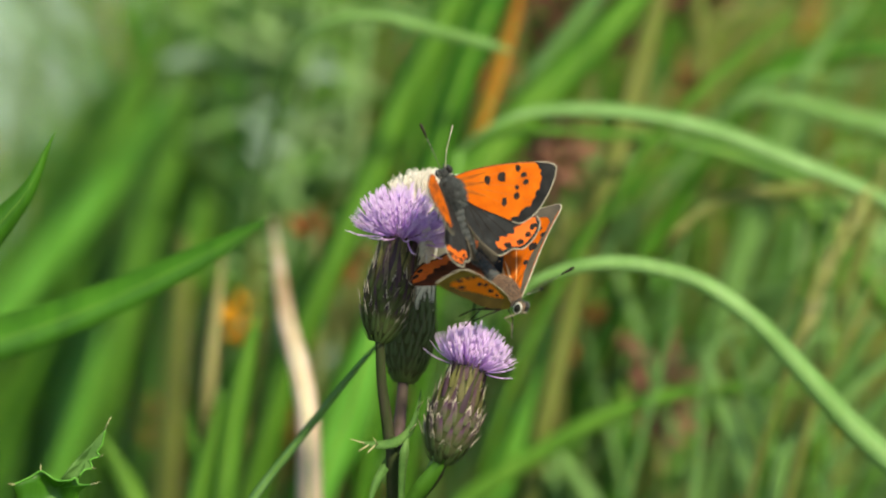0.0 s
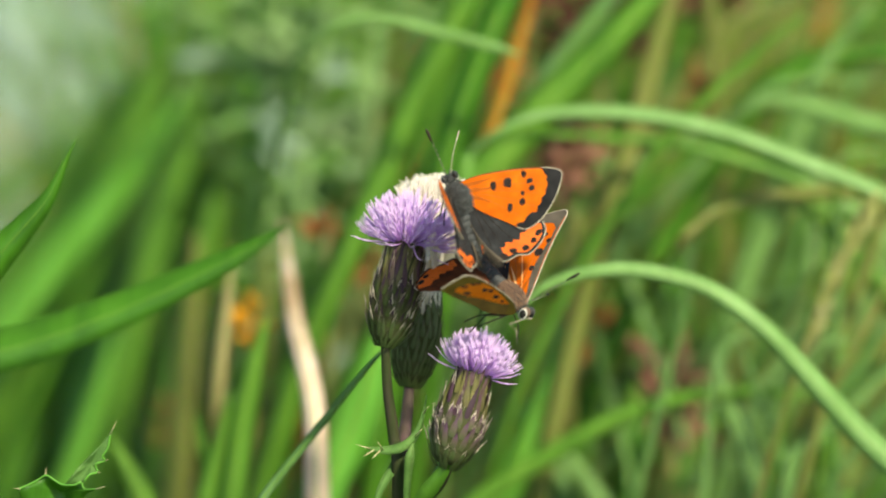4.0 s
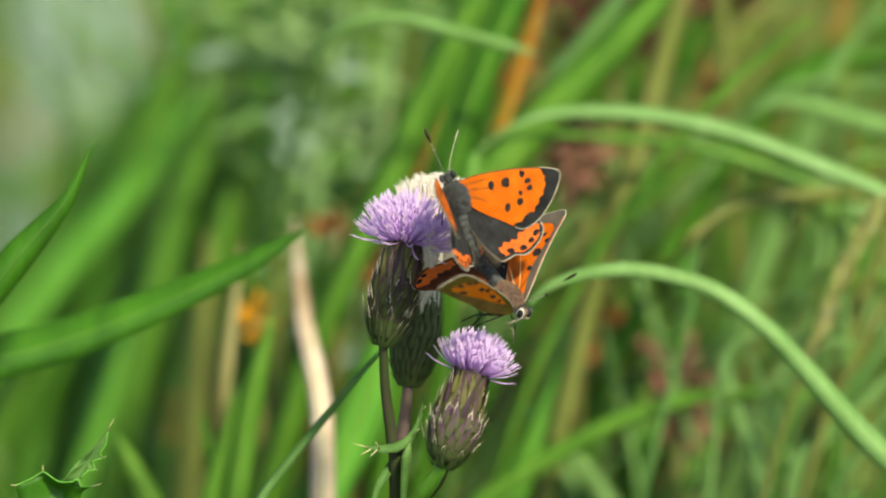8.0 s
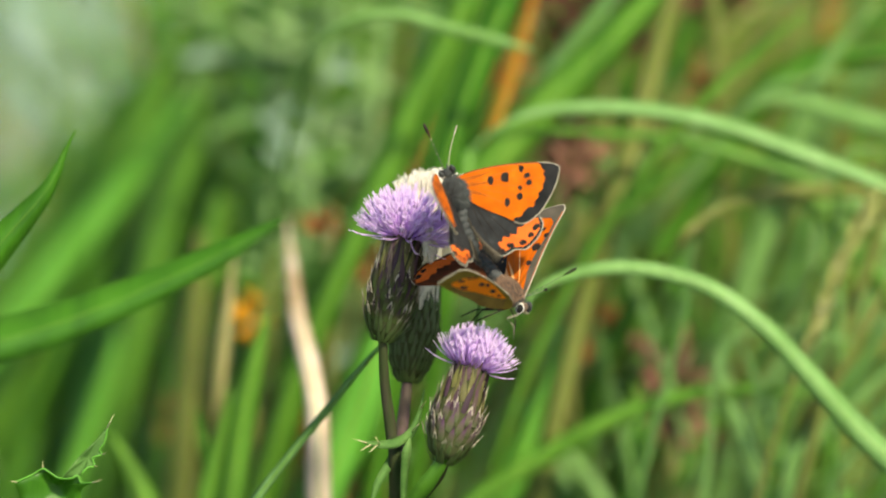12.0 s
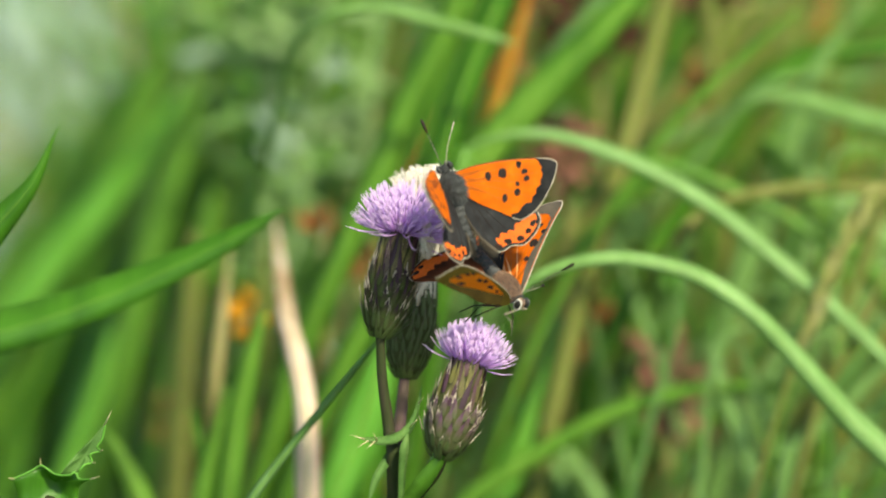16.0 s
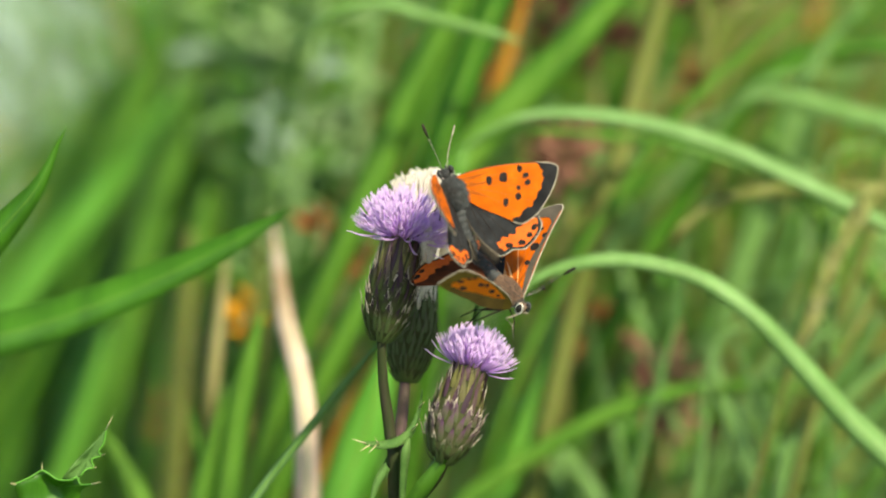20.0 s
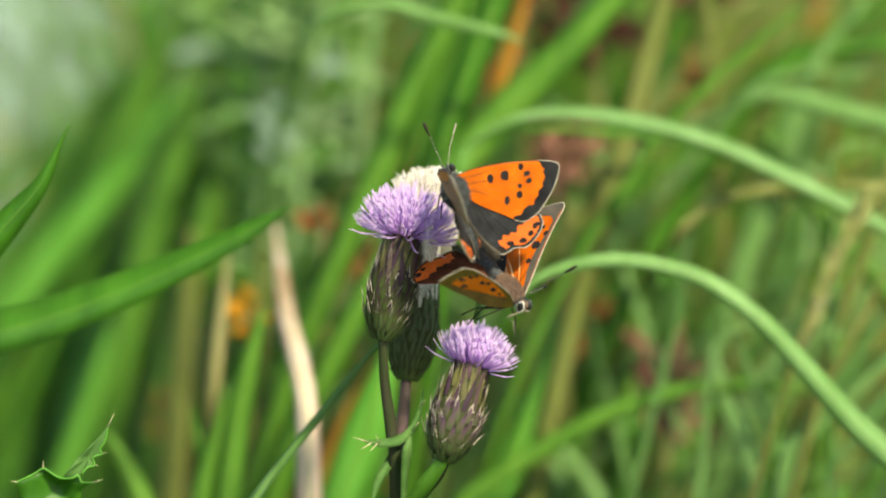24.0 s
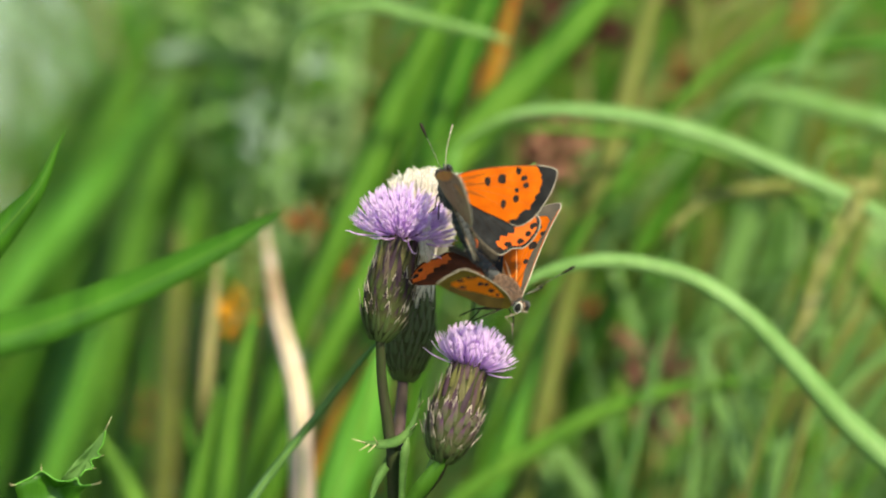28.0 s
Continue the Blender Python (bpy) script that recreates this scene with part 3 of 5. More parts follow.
def build_side_leaf():
    """The lobed, spiny leaf of another thistle low at the side."""
    base = Vector((-59.71, -6, -42.8))
    plant = thing("thistle_leaf", base + DOWN * height(base), "lobed spiny green thistle leaf on its stalk", "leaf")
    o = base + DOWN * height(base)

    def pl(p):
        return tuple(Vector(p) - o)

    flap = [(-61.85, -6, -40.33), (-61.93, -6, -37.03), (-62.63, -7, -34.36), (-61.19, -6, -33.73), (-59.92, -5, -33.1), (-58.76, -5, -32.43), (-57.77, -5, -32.93), (-56.45, -5, -33.76), (-54.59, -6, -33.81), (-53.6, -6, -33.4), (-53.03, -6, -34.39), (-51.22, -8, -34.34), (-52.86, -6, -35.21), (-53.32, -5, -37.06), (-53.81, -5, -40.36)]
    horn = [(-56.12, -5, -33.92), (-54.97, -5, -32.43), (-53.69, -4, -30.81), (-52.37, -4, -29.49), (-51.08, -3, -28.19), (-49.43, -3, -26.37), (-49.84, -3, -28.52), (-50.59, -3, -29.67), (-50.17, -3, -30.34), (-51.58, -3, -30.83), (-51.33, -3, -31.99), (-52.37, -4, -32.29), (-53.19, -4, -33.29), (-54.51, -4, -33.95)]
    # the flap's deeper green carries the shade of its inner side
    for pts, cup, skin, rims in ((flap, 0.35, "deep", flap[2:12]), (horn, 0.08, "leaf", horn[5:13])):
        v, f = lobed_leaf([pl(p) for p in pts], cup)
        lobe = part("lobe", mesh("lobe", v, f, skin), plant, "cupped lobe, deeper green for its shaded inside" if skin == "deep" else "grey-green pointed lobe")
        rim = [(p[0], p[1] - 0.05, p[2], 0.14) for p in spline([pl(p) for p in rims], 4)]
        part("edge", mesh("edge", *tube(rim, 5), "lime"), lobe, "bright lime leaf edge")
    for a, b in (((-51.38, -8, -34.34), (-49.86, -9, -33.9)), ((-49.6, -3, -26.7), (-48.48, -4, -24.45)), ((-50.26, -3, -30.34), (-49.56, -4, -30.06)), ((-51.41, -3, -31.99), (-50.71, -4, -32.05)), ((-58.76, -5, -32.52), (-58.76, -5, -31.28)), ((-62.46, -7, -34.36), (-63.4, -8, -34.17))):
        v, f = tube([(*pl(a), 0.13), (*pl(b), 0.02)], 4)
        part("spine", mesh("spine", v, f, "spine"), plant)
    v, f = tube([(*pl(r[:3]), r[3]) for r in to_ground([(*(-57.32, -4, -37.09), 0.8), (*(-58.19, -3, -40.42), 0.9)])], 7)
    part("stalk", mesh("stalk", v, f, "stem"), plant)
    return plant


build_side_leaf()

# ---- butterflies ----
# Wing outlines lie flat: x outwards from the hinge, y towards the head, upper side up; millimetres.
FORE = [(0.1, 1.3), (2.8, 1.17), (6.1, 0.54), (9.3, -0.4), (12.0, -1.44), (13.8, -2.38), (14.48, -3.12), (14.25, -3.83), (13.2, -5.2), (11.55, -6.7),
        (9.55, -8.05), (8.0, -8.6), (6.55, -8.7), (5.5, -7.95), (4.0, -6.36), (2.1, -4.47), (0.7, -2.6), (0.2, -0.8)]
FORE_RIM = FORE[4:14]
FORE_INNER = [(12.05, -1.6), (12.3, -2.45), (12.15, -3.3), (11.85, -4.2), (11.0, -5.15), (9.95, -6.0), (8.9, -6.95), (7.55, -7.0), (6.7, -7.6), (5.45, -7.5)]
FORE_SPOTS = ((4.62, -1.05, 0.42, 0.66, -0.35), (6.72, -1.52, 0.6, 0.76, -0.3), (9.4, -1.25, 0.36, 0.55, -0.3), (9.78, -2.5, 0.52, 0.36, 0.1),
              (9.7, -3.55, 0.44, 0.42, 0.0), (8.15, -3.78, 0.3, 0.32, 0.0), (7.6, -4.88, 0.42, 0.56, -0.4), (5.6, -5.0, 0.42, 0.7, -0.5))
# the half-raised forewing, shortened by its fold: outline, orange patch of the underside, spots
RAISED = [(0.07, 0.42), (1.34, 1.34), (2.98, 2.03), (5.26, 2.73), (8.03, 3.38), (10.14, 3.7), (11.79, 3.5), (12.72, 2.55), (13.42, 1.56), (14.28, 0.2),
          (13.37, -0.06), (11.53, -0.46), (9.18, -0.81), (6.89, -1.08), (4.97, -1.57), (2.92, -1.47), (1.05, -1.1), (-0.2, -0.6)]
RAISED_SPOTS = ((10.66, 1.67, 0.6, 0.26, -0.2), (9.6, 2.45, 0.5, 0.24, -0.2), (8.8, 2.81, 0.4, 0.22, -0.2), (9.58, 0.7, 0.75, 0.3, -0.1),
                (7.11, 2.03, 0.5, 0.36, -0.2), (6.03, 2.16, 0.42, 0.3, -0.2), (4.57, 1.41, 0.5, 0.36, -0.1), (3.12, 0.99, 0.34, 0.26, 0.0))
# the other forewing of the same butterfly, turned with its upper side to the light
SPREAD = [(-0.9, 3.1), (2.7, 1.85), (6.4, 0.36), (11.1, -1.34), (14.3, -2.3), (15.2, -3.0), (15.2, -3.6), (14.29, -4.94), (12.62, -6.69), (10.96, -7.79), (8.66, -8.29),
          (5.83, -7.26), (3.26, -5.53), (1.04, -2.82), (-0.99, 0.38), (-1.6, 2.2)]
SPREAD_RIM = SPREAD[0:11]
SPREAD_INNER = [(-0.8, 2.7), (1.2, 1.5), (4.1, -0.14), (6.95, -1.06), (9.43, -1.52), (11.38, -2.01), (12.5, -2.9), (12.25, -4.6), (11.2, -5.9), (9.9, -6.9), (8.4, -7.9)]
SPREAD_SPOTS = ((10.33, -3.79, 0.45, 0.5, 0.0), (10.5, -3.02, 0.4, 0.36, 0.0), (9.82, -1.72, 0.42, 0.4, 0.0), (8.11, -6.21, 0.6, 0.42, 0.3), (8.26, -3.98, 0.4, 0.38, 0.0),
                (5.89, -5.6, 0.45, 0.5, 0.2), (7.44, -1.72, 0.66, 0.8, 0.5), (4.74, -0.8, 0.45, 0.55, 0.5))
HIND = [(0.2, -1.0), (3.4, -3.6), (6.4, -6.4), (8.4, -8.0), (9.1, -9.0), (9.1, -10.1), (8.44, -11.0), (7.5, -11.7), (6.36, -12.25), (5.34, -12.5), (4.6, -12.2),
        (3.8, -11.95), (2.85, -12.1), (1.93, -12.1), (0.86, -11.4), (0.06, -10.2), (-0.3, -8.5), (-0.5, -5.0)]


def camber(x, y):
    return -0.0035 * (x * x + 0.6 * y * y)


def sheet(outline, z, side, grow=1.0):
    """A wing's skin at height z, in rings round its middle; side -1 mirrors it."""
    edge = spline(list(outline) + [outline[0]], 3)[:-1]
    c, n = edge.mean(axis=0), len(edge)
    verts, faces = [], []
    for s in (1.0, 0.8, 0.6, 0.4, 0.2):
        for e in edge:
            p = c + (e - c) * s * grow
            verts.append((p[0] * side, p[1], camber(*p) + z))
    verts.append((c[0] * side, c[1], camber(*c) + z))
    for r in range(4):
        for k in range(n):
            j = (k + 1) % n
            faces.append((r * n + k, (r + 1) * n + k, (r + 1) * n + j, r * n + j))
    for k in range(n):
        faces.append((4 * n + k, 5 * n, 4 * n + (k + 1) % n))
    if side * (1 if z >= 0 else -1) > 0:
        faces = [f[::-1] for f in faces]
    return verts, faces


def band(outer, inner, z, side, n=4, cross=4):
    """A strip of scales between two lines on a wing."""
    a, b = spline(outer, n), spline(inner, n)
    verts, faces = [], []
    for p, q in zip(a, b):
        for k in range(cross + 1):
            r = p + (q - p) * k / cross
            verts.append((r[0] * side, r[1], camber(*r) + z))
    w = cross + 1
    for i in range(len(a) - 1):
        for k in range(cross):
            o = i * w + k
            faces.append((o, o + w, o + w + 1, o + 1))
    return verts, faces


def spot(x, y, rx, ry, turn, z, side, seed):
    rnd = random.Random(seed)
    verts, n = [(x * side, y, camber(x, y) + z)], 12
    for k in range(n):
        a = 2 * math.pi * k / n
        j = rnd.uniform(0.82, 1.14)
        p, q = rx * j * math.cos(a), ry * j * math.sin(a)
        px, py = x + p * math.cos(turn) - q * math.sin(turn), y + p * math.sin(turn) + q * math.cos(turn)
        verts.append((px * side, py, camber(px, py) + z))
    return verts, [(0, 1 + k, 1 + (k + 1) % n) for k in range(n)]


def vein_line(a, b, z, side, w=0.05, bow=0.3):
    pts = []
    for t in np.linspace(0, 1, 7):
        x = a[0] + (b[0] - a[0]) * t
        y = a[1] + (b[1] - a[1]) * t + bow * math.sin(math.pi * t)
        pts.append((x * side, y, camber(x, y) + z, w * (1.2 - 0.6 * t)))
    return tube(pts, 4)


def hem_line(line, z, side, w):
    """A fine soft cord of hairs along a wing's edge."""
    return tube([(x * side, y, camber(x, y) + z, w) for x, y in spline(line, 4)], 5)


def offset(line, d):
    """The same line shifted outwards (to its left) by d."""
    a = np.array(line, float)
    out = []
    for i, p in enumerate(a):
        t = a[min(i + 1, len(a) - 1)] - a[max(i - 1, 0)]
        t = t / np.hypot(*t)
        out.append((p[0] + t[1] * d * -1, p[1] + t[0] * d))
    return out


def forewing(butterfly, side, m, outline, rim, inner, spots, margin="char"):
    """Upper skin with its spots, margin, veins and fringe; the paler underside below it."""
    wing = part("forewing", mesh("forewing", *sheet(outline, 0.03, side), "orange"), butterfly, "orange forewing with black spots and dark margin", m)
    part("underside", mesh("underside", *sheet(outline, -0.03, side, 0.998), "taupe"), wing, "brown underside with an orange patch")
    ragged = [(x + 0.12 * math.sin(2.6 * k), y + 0.12 * math.cos(3.4 * k)) for k, (x, y) in enumerate(spline(inner, 2))]
    part("margin", mesh("margin", *band(spline(rim, 2), ragged, 0.07, side), margin), wing, "dark margin")
    a, c = [(0.8, 1.0), (4.0, 0.85), (7.5, 0.0), (11.4, -1.4)], [(0.9, 0.5), (4.1, -0.7), (7.4, -1.3), (11.3, -1.5)]
    part("under_patch", mesh("under_patch", *band(a, c, -0.06, side), "buff"), wing, "orange patch of the underside")
    a, c = [(8.6, -2.2), (10.2, -3.0), (11.0, -4.1), (11.2, -5.3)], [(8.5, -2.3), (9.4, -3.5), (10.3, -4.6), (11.1, -5.4)]
    part("under_patch", mesh("under_patch", *band(a, c, -0.06, side), "buff"), wing, "orange patch of the underside")
    costa = outline[0:5]
    part("costa", mesh("costa", *band(costa, [(x, y - 0.14 * min(1.0, 0.3 + x / 10)) for x, y in costa], 0.075, side, cross=2), "vein"), wing, "dark leading edge")
    for a, c, e in (((0.4, 1.0), (2.2, 0.6), (5.0, 0.1)), ((0.5, 0.1), (2.0, -0.3), (4.4, -1.3)), ((0.6, -0.8), (1.8, -1.5), (3.4, -3.2))):
        low = [(a[0], a[1] - 0.7), (c[0], c[1] - 0.55), (e[0], e[1] - 0.05)]
        part("dusky_streak", mesh("dusky_streak", *band([a, c, e], low, 0.065, side), "dusk"), wing, "dusky streak at the wing base")
    part("fringe", mesh("fringe", *hem_line(offset(rim, 0.07), 0.0, side, 0.095), "fringe"), wing, "pale fringe")
    part("edge", mesh("edge", *hem_line(offset(outline[0:6], 0.03), 0.0, side, 0.07), "umber"), wing, "thin dark leading edge")
    for i, (x, y, rx, ry, t) in enumerate(spots):
        part("spot", mesh("spot", *spot(x, y, rx * 1.05, ry * 1.05, t, 0.085, side, i), "black"), wing, "black spot")
        part("under_spot", mesh("under_spot", *spot(x, y, rx * 0.5, ry * 0.5, t, -0.085, side, i), "black"), wing, "black spot of the underside")
    for k, tip in enumerate(((13.4, -3.4), (13.0, -5.2), (11.6, -6.8), (9.6, -8.0), (7.4, -8.4))):
        part("under_vein", mesh("under_vein", *vein_line((7.0 - k * 0.5, -2.0 - 0.7 * k), tip, -0.04, side, 0.06), "pale_taupe"), wing)
    for k, tip in enumerate(((11.6, -1.9), (11.5, -3.6), (10.6, -4.9), (9.2, -6.4), (6.8, -7.2))):
        part("vein", mesh("vein", *vein_line((1.6, -0.2 - 0.25 * k), tip, 0.045, side, 0.03), "vein"), wing)
    return wing


def fold_highlights(wing):
    """Highlights on the creases near the base of the spread forewing, painted as paler strips."""
    for line, w in (([(3.32, -5.65), (2.01, -3.93), (0.58, -1.96), (-0.2, -0.6)], 0.42), ([(3.63, -4.6), (2.35, -2.8), (0.92, -0.9), (-0.1, 0.4)], 0.3), ([(6.2, -4.4), (2.87, -1.3), (1.2, 0.2)], 0.2)):
        inner = [(x + w * (0.9 if 0 < k < len(line) - 1 else 0.2), y + w * (0.6 if 0 < k < len(line) - 1 else 0.1)) for k, (x, y) in enumerate(line)]
        part("fold", mesh("fold", *band(line, inner, 0.07, -1), "sheen"), wing, "highlight along a crease, painted as a paler strip")


def raised_forewing(butterfly, m):
    """The forewing seen from below: olive edges round an orange patch with black spots."""
    wing = part("forewing", mesh("forewing", *sheet(RAISED, 0.03, 1), "orange"), butterfly, "raised forewing with an olive and orange underside", m)
    part("underside", mesh("underside", *sheet(RAISED, -0.03, 1, 0.998), "olive_scales"), wing, "olive underside")
    top, low = [(11.9, 0.9), (10.64, 2.12), (8.66, 3.0), (6.5, 2.85), (4.07, 2.0), (1.86, 0.9)], [(11.7, 0.5), (9.42, 0.25), (7.44, 0.4), (5.33, 0.45), (3.22, 0.5), (1.7, 0.8)]
    part("under_patch", mesh("under_patch", *band(top, low, -0.07, 1), "apricot"), wing, "orange patch of the underside")
    # the shade along the inner edge, painted as a darker strip
    dim = [(11.5, -0.42), (9.18, -0.77), (6.89, -1.04), (4.97, -1.52), (2.92, -1.43), (1.05, -1.06)]
    part("dusky_edge", mesh("dusky_edge", *band([(x, y + 0.02) for x, y in low], dim, -0.065, 1), "bronze"), wing, "inner edge, its shade painted as a darker strip")
    for i, (x, y, rx, ry, t) in enumerate(RAISED_SPOTS):
        part("under_spot", mesh("under_spot", *spot(x, y, rx, ry, t, -0.095, 1, i), "black"), wing, "black spot of the underside")
    part("fringe", mesh("fringe", *hem_line(offset(RAISED[0:10], 0.03), 0.0, 1, 0.07), "fringe"), wing, "pale edge")
    return wing


def hindwing(butterfly, side, m, under="taupe", ground="slate", dots=5):
    wing = part("hindwing", mesh("hindwing", *sheet(HIND, 0.03, side), ground), butterfly, "dark hindwing with an orange scalloped band", m)
    part("underside", mesh("underside", *sheet(HIND, -0.03, side, 0.998), under), wing, "grey-brown underside with faint dots")
    outer = [(8.85, -9.1), (8.35, -10.6), (6.9, -11.6), (5.3, -12.1), (3.8, -11.6), (2.0, -11.75)]
    outer = spline(outer, 2)
    inner = spline([(8.2, -8.6), (6.2, -9.1), (4.9, -9.75), (3.7, -9.85), (2.5, -9.9), (1.9, -10.6)], 2)
    inner = [(x + (0.16, -0.1, 0.22, 0.0)[k % 4], y + (-0.3, 0.12, -0.22, 0.2)[k % 4]) for k, (x, y) in enumerate(inner)]
    if side < 0:
        inner = [(x * 0.75 + p * 0.25, y * 0.75 + q * 0.25) for (x, y), (p, q) in zip(inner, outer)]
    part("orange_band", mesh("orange_band", *band(outer, inner, 0.07, side), "redder"), wing, "orange band")
    for i, (x, y) in enumerate(((7.98, -10.15), (6.9, -10.95), (5.42, -11.5), (3.55, -11.2), (2.0, -11.4))[:dots]):
        part("spot", mesh("spot", *spot(x, y, 0.62 - 0.06 * (i % 2), 0.4, 0.4 - 0.25 * i, 0.1, side, 30 + i), "black"), wing, "black spot")
    down = []
    rnd = random.Random(90 + side)
    for k in range(260):
        t = rnd.random() ** 0.6
        x, y = -0.5 + 2.2 * t * t, -5.0 - 6.8 * t
        lx, ly = x - rnd.uniform(0.1, 0.6 + 0.8 * t), y - rnd.uniform(0.5, 1.6)
        down.append(tube([(x * side, y, 0.06, 0.04), (lx * side, ly, 0.12 + rnd.uniform(0, 0.3), 0.008)], 3))
    part("fur", mesh("fur", *join(*down), "smoke"), wing, "soft hairs along the inner edge")
    hem = HIND[4:15]
    part("fringe", mesh("fringe", *hem_line(offset(hem, 0.07), 0.0, side, 0.1), "fringe"), wing, "pale fringe")
    for i, (x, y) in enumerate(((2.0, -4.0), (3.6, -5.6), (2.2, -6.4), (4.4, -7.6), (6.0, -8.6), (3.0, -8.6), (1.2, -8.0))):
        part("under_spot", mesh("under_spot", *spot(x, y, 0.17, 0.17, 0, -0.08, side, 50 + i), "black"), wing, "small dark dot")
    for k in range(7):
        x, y = 8.0 - 1.05 * k, -9.0 - 0.5 * k + 0.06 * k * k
        part("under_streak", mesh("under_streak", *spot(x * 0.93, y * 0.93, 0.16, 0.8, -0.6 + 0.12 * k, -0.075, side, 70 + k), "smoke"), wing, "dusky dash")
    for k, tip in enumerate(((8.6, -10.0), (7.2, -11.6), (5.2, -12.4), (3.0, -12.4), (1.0, -11.2))):
        part("vein", mesh("vein", *vein_line((0.5, -1.6), tip, 0.045, side, 0.05, 0.2), "black"), wing)
        part("under_vein", mesh("under_vein", *vein_line((0.5, -1.6), tip, -0.04, side, 0.06, 0.2), "pale_taupe"), wing)
    return wing


def ball(c, r, nu=14, nv=9):
    verts, faces = [], []
    for j in range(nv + 1):
        b = math.pi * j / nv
        for i in range(nu):
            a = 2 * math.pi * i / nu
            verts.append((c[0] + r[0] * math.sin(b) * math.cos(a), c[1] + r[1] * math.cos(b), c[2] + r[2] * math.sin(b) * math.sin(a)))
    for j in range(nv):
        for i in range(nu):
            k = (i + 1) % nu
            faces.append((j * nu + i, j * nu + k, (j + 1) * nu + k, (j + 1) * nu + i))
    return verts, faces


def fur_coat(c, r, n, length, seed, sweep=-0.7):
    """Short hairs lying back over an oval body whose long axis is y."""
    rnd = random.Random(seed)
    out = []
    for k in range(n):
        b, a = math.acos(rnd.uniform(-0.92, 0.92)), rnd.uniform(0, 2 * math.pi)
        d = Vector((math.sin(b) * math.cos(a), math.cos(b), math.sin(b) * math.sin(a)))
        p = Vector((c[0] + r[0] * d.x, c[1] + r[1] * d.y, c[2] + r[2] * d.z))
        w = (d + Vector((rnd.uniform(-.3, .3), sweep, rnd.uniform(-.3, .3)))).normalized()
        q = p + w * length * rnd.uniform(0.6, 1.2)
        out.append(tube([(*p, 0.04), (*((p + q) / 2 + d * 0.05), 0.028), (*q, 0.006)], 3, False))
    return join(*out)


def antenna(butterfly, rows, pale=False):
    """A thin shaft ringed black and white, with a dark club at its end."""
    line = spline(rows, 10)
    shaft = [(*p[:3], 0.048) for p in line]
    a = part("antenna", mesh("antenna", *tube(shaft, 5), "fringe" if pale else "skin"), butterfly, "thin ringed antenna")
    rings = []
    for i in range(2, len(line) - 4, 2):
        p, q = line[i], line[i + 1]
        rings.append(tube([(*p[:3], 0.056), (*(p[:3] + (q[:3] - p[:3]) * 0.65), 0.056)], 5))
    part("rings", mesh("rings", *join(*rings), "fringe"), a, "pale rings")
    t = line[-1][:3] - line[-4][:3]
    t = t / np.linalg.norm(t)
    e = line[-1][:3]
    c = 0.5 if pale else 1.0
    club = [(*(e - t * 1.0), 0.1 * c), (*(e - t * 0.3), 0.2 * c), (*(e + t * 0.5), 0.25 * c), (*(e + t * 1.0), 0.2 * c), (*(e + t * 1.25), 0.05)]
    part("club", mesh("club", *tube(club, 7), "fringe" if pale else "black"), a, "pale slender club" if pale else "black club")
    return a


def leg(butterfly, rows):
    part("leg", mesh("leg", *tube([(*r, 0.14 - 0.02 * i) for i, r in enumerate(rows)], 5), "black"), butterfly, "thin dark leg")


def body_parts(b, long_abdomen=8.5, seed=1, rim="white", stout=1.0, coat="fur", aside=0.0, face="skin"):
    """Head, eyes, thorax and abdomen along y, the head forward."""
    part("thorax", mesh("thorax", *ball((0, -1.0, -0.2), (1.7 * stout, 2.6, 1.55)), "skin"), b, "dark furry thorax")
    part("fur", mesh("fur", *fur_coat((0, -1.0, -0.2), (1.72 * stout, 2.65, 1.55), 3000, 0.55, seed, -1.3), coat), b, "grey-green fur")
    rings = [(long_abdomen * k / 24, float(np.interp(k / 24, [0, 0.2, 0.5, 0.8, 1], [0.9, 1.15, 1.15, 0.95, 0.4])) * (1.0 if k % 3 else 0.88)) for k in range(25)]
    verts, faces = involucre(rings, 14)
    verts = [(x + aside * min(1.0, z / 2.5), -2.6 - z, y - 0.35) for x, y, z in verts]
    part("abdomen", mesh("abdomen", verts, faces, "skin"), b, "slender dark ringed abdomen")
    part("fur", mesh("fur", *fur_coat((aside, -2.6 - long_abdomen * 0.5, -0.35), (1.0, long_abdomen * 0.5, 1.0), 420, 0.4, seed + 1), coat), b, "grey fur")
    part("head", mesh("head", *ball((0, 2.1, -0.3), (0.8, 0.75, 0.8)), face), b, "small brown-grey head" if face == "dark_fur" else "small dark head")
    part("fur", mesh("fur", *fur_coat((0, 1.9, -0.2), (0.85, 0.8, 0.85), 160, 0.6, seed + 2, 0.3), "fur"), b, "dark fur of the head")
    for s in (-1, 1):
        ring = [(0.92 * s, 2.4 + 0.62 * math.cos(a), -0.25 + 0.84 * math.sin(a), 0.09) for a in np.linspace(0, 2 * math.pi, 17)]
        part("eye_rim", mesh("eye_rim", *tube(ring, 5), rim if s > 0 else "fur"), b, "pale scales round the eye" if rim == "white" and s > 0 else "dark scales round the eye")
        part("eye", mesh("eye", *ball((0.84 * s, 2.4, -0.25), (0.5, 0.6, 0.8)), "eye"), b, "glossy dark eye")
        part("palp", mesh("palp", *tube([(0.3 * s, 2.7, -0.7, 0.12), (0.35 * s, 3.2, -0.6, 0.1), (0.35 * s, 3.5, -0.3, 0.03)], 5), "fur" if face == "skin" else "rim"), b, "slender palp")


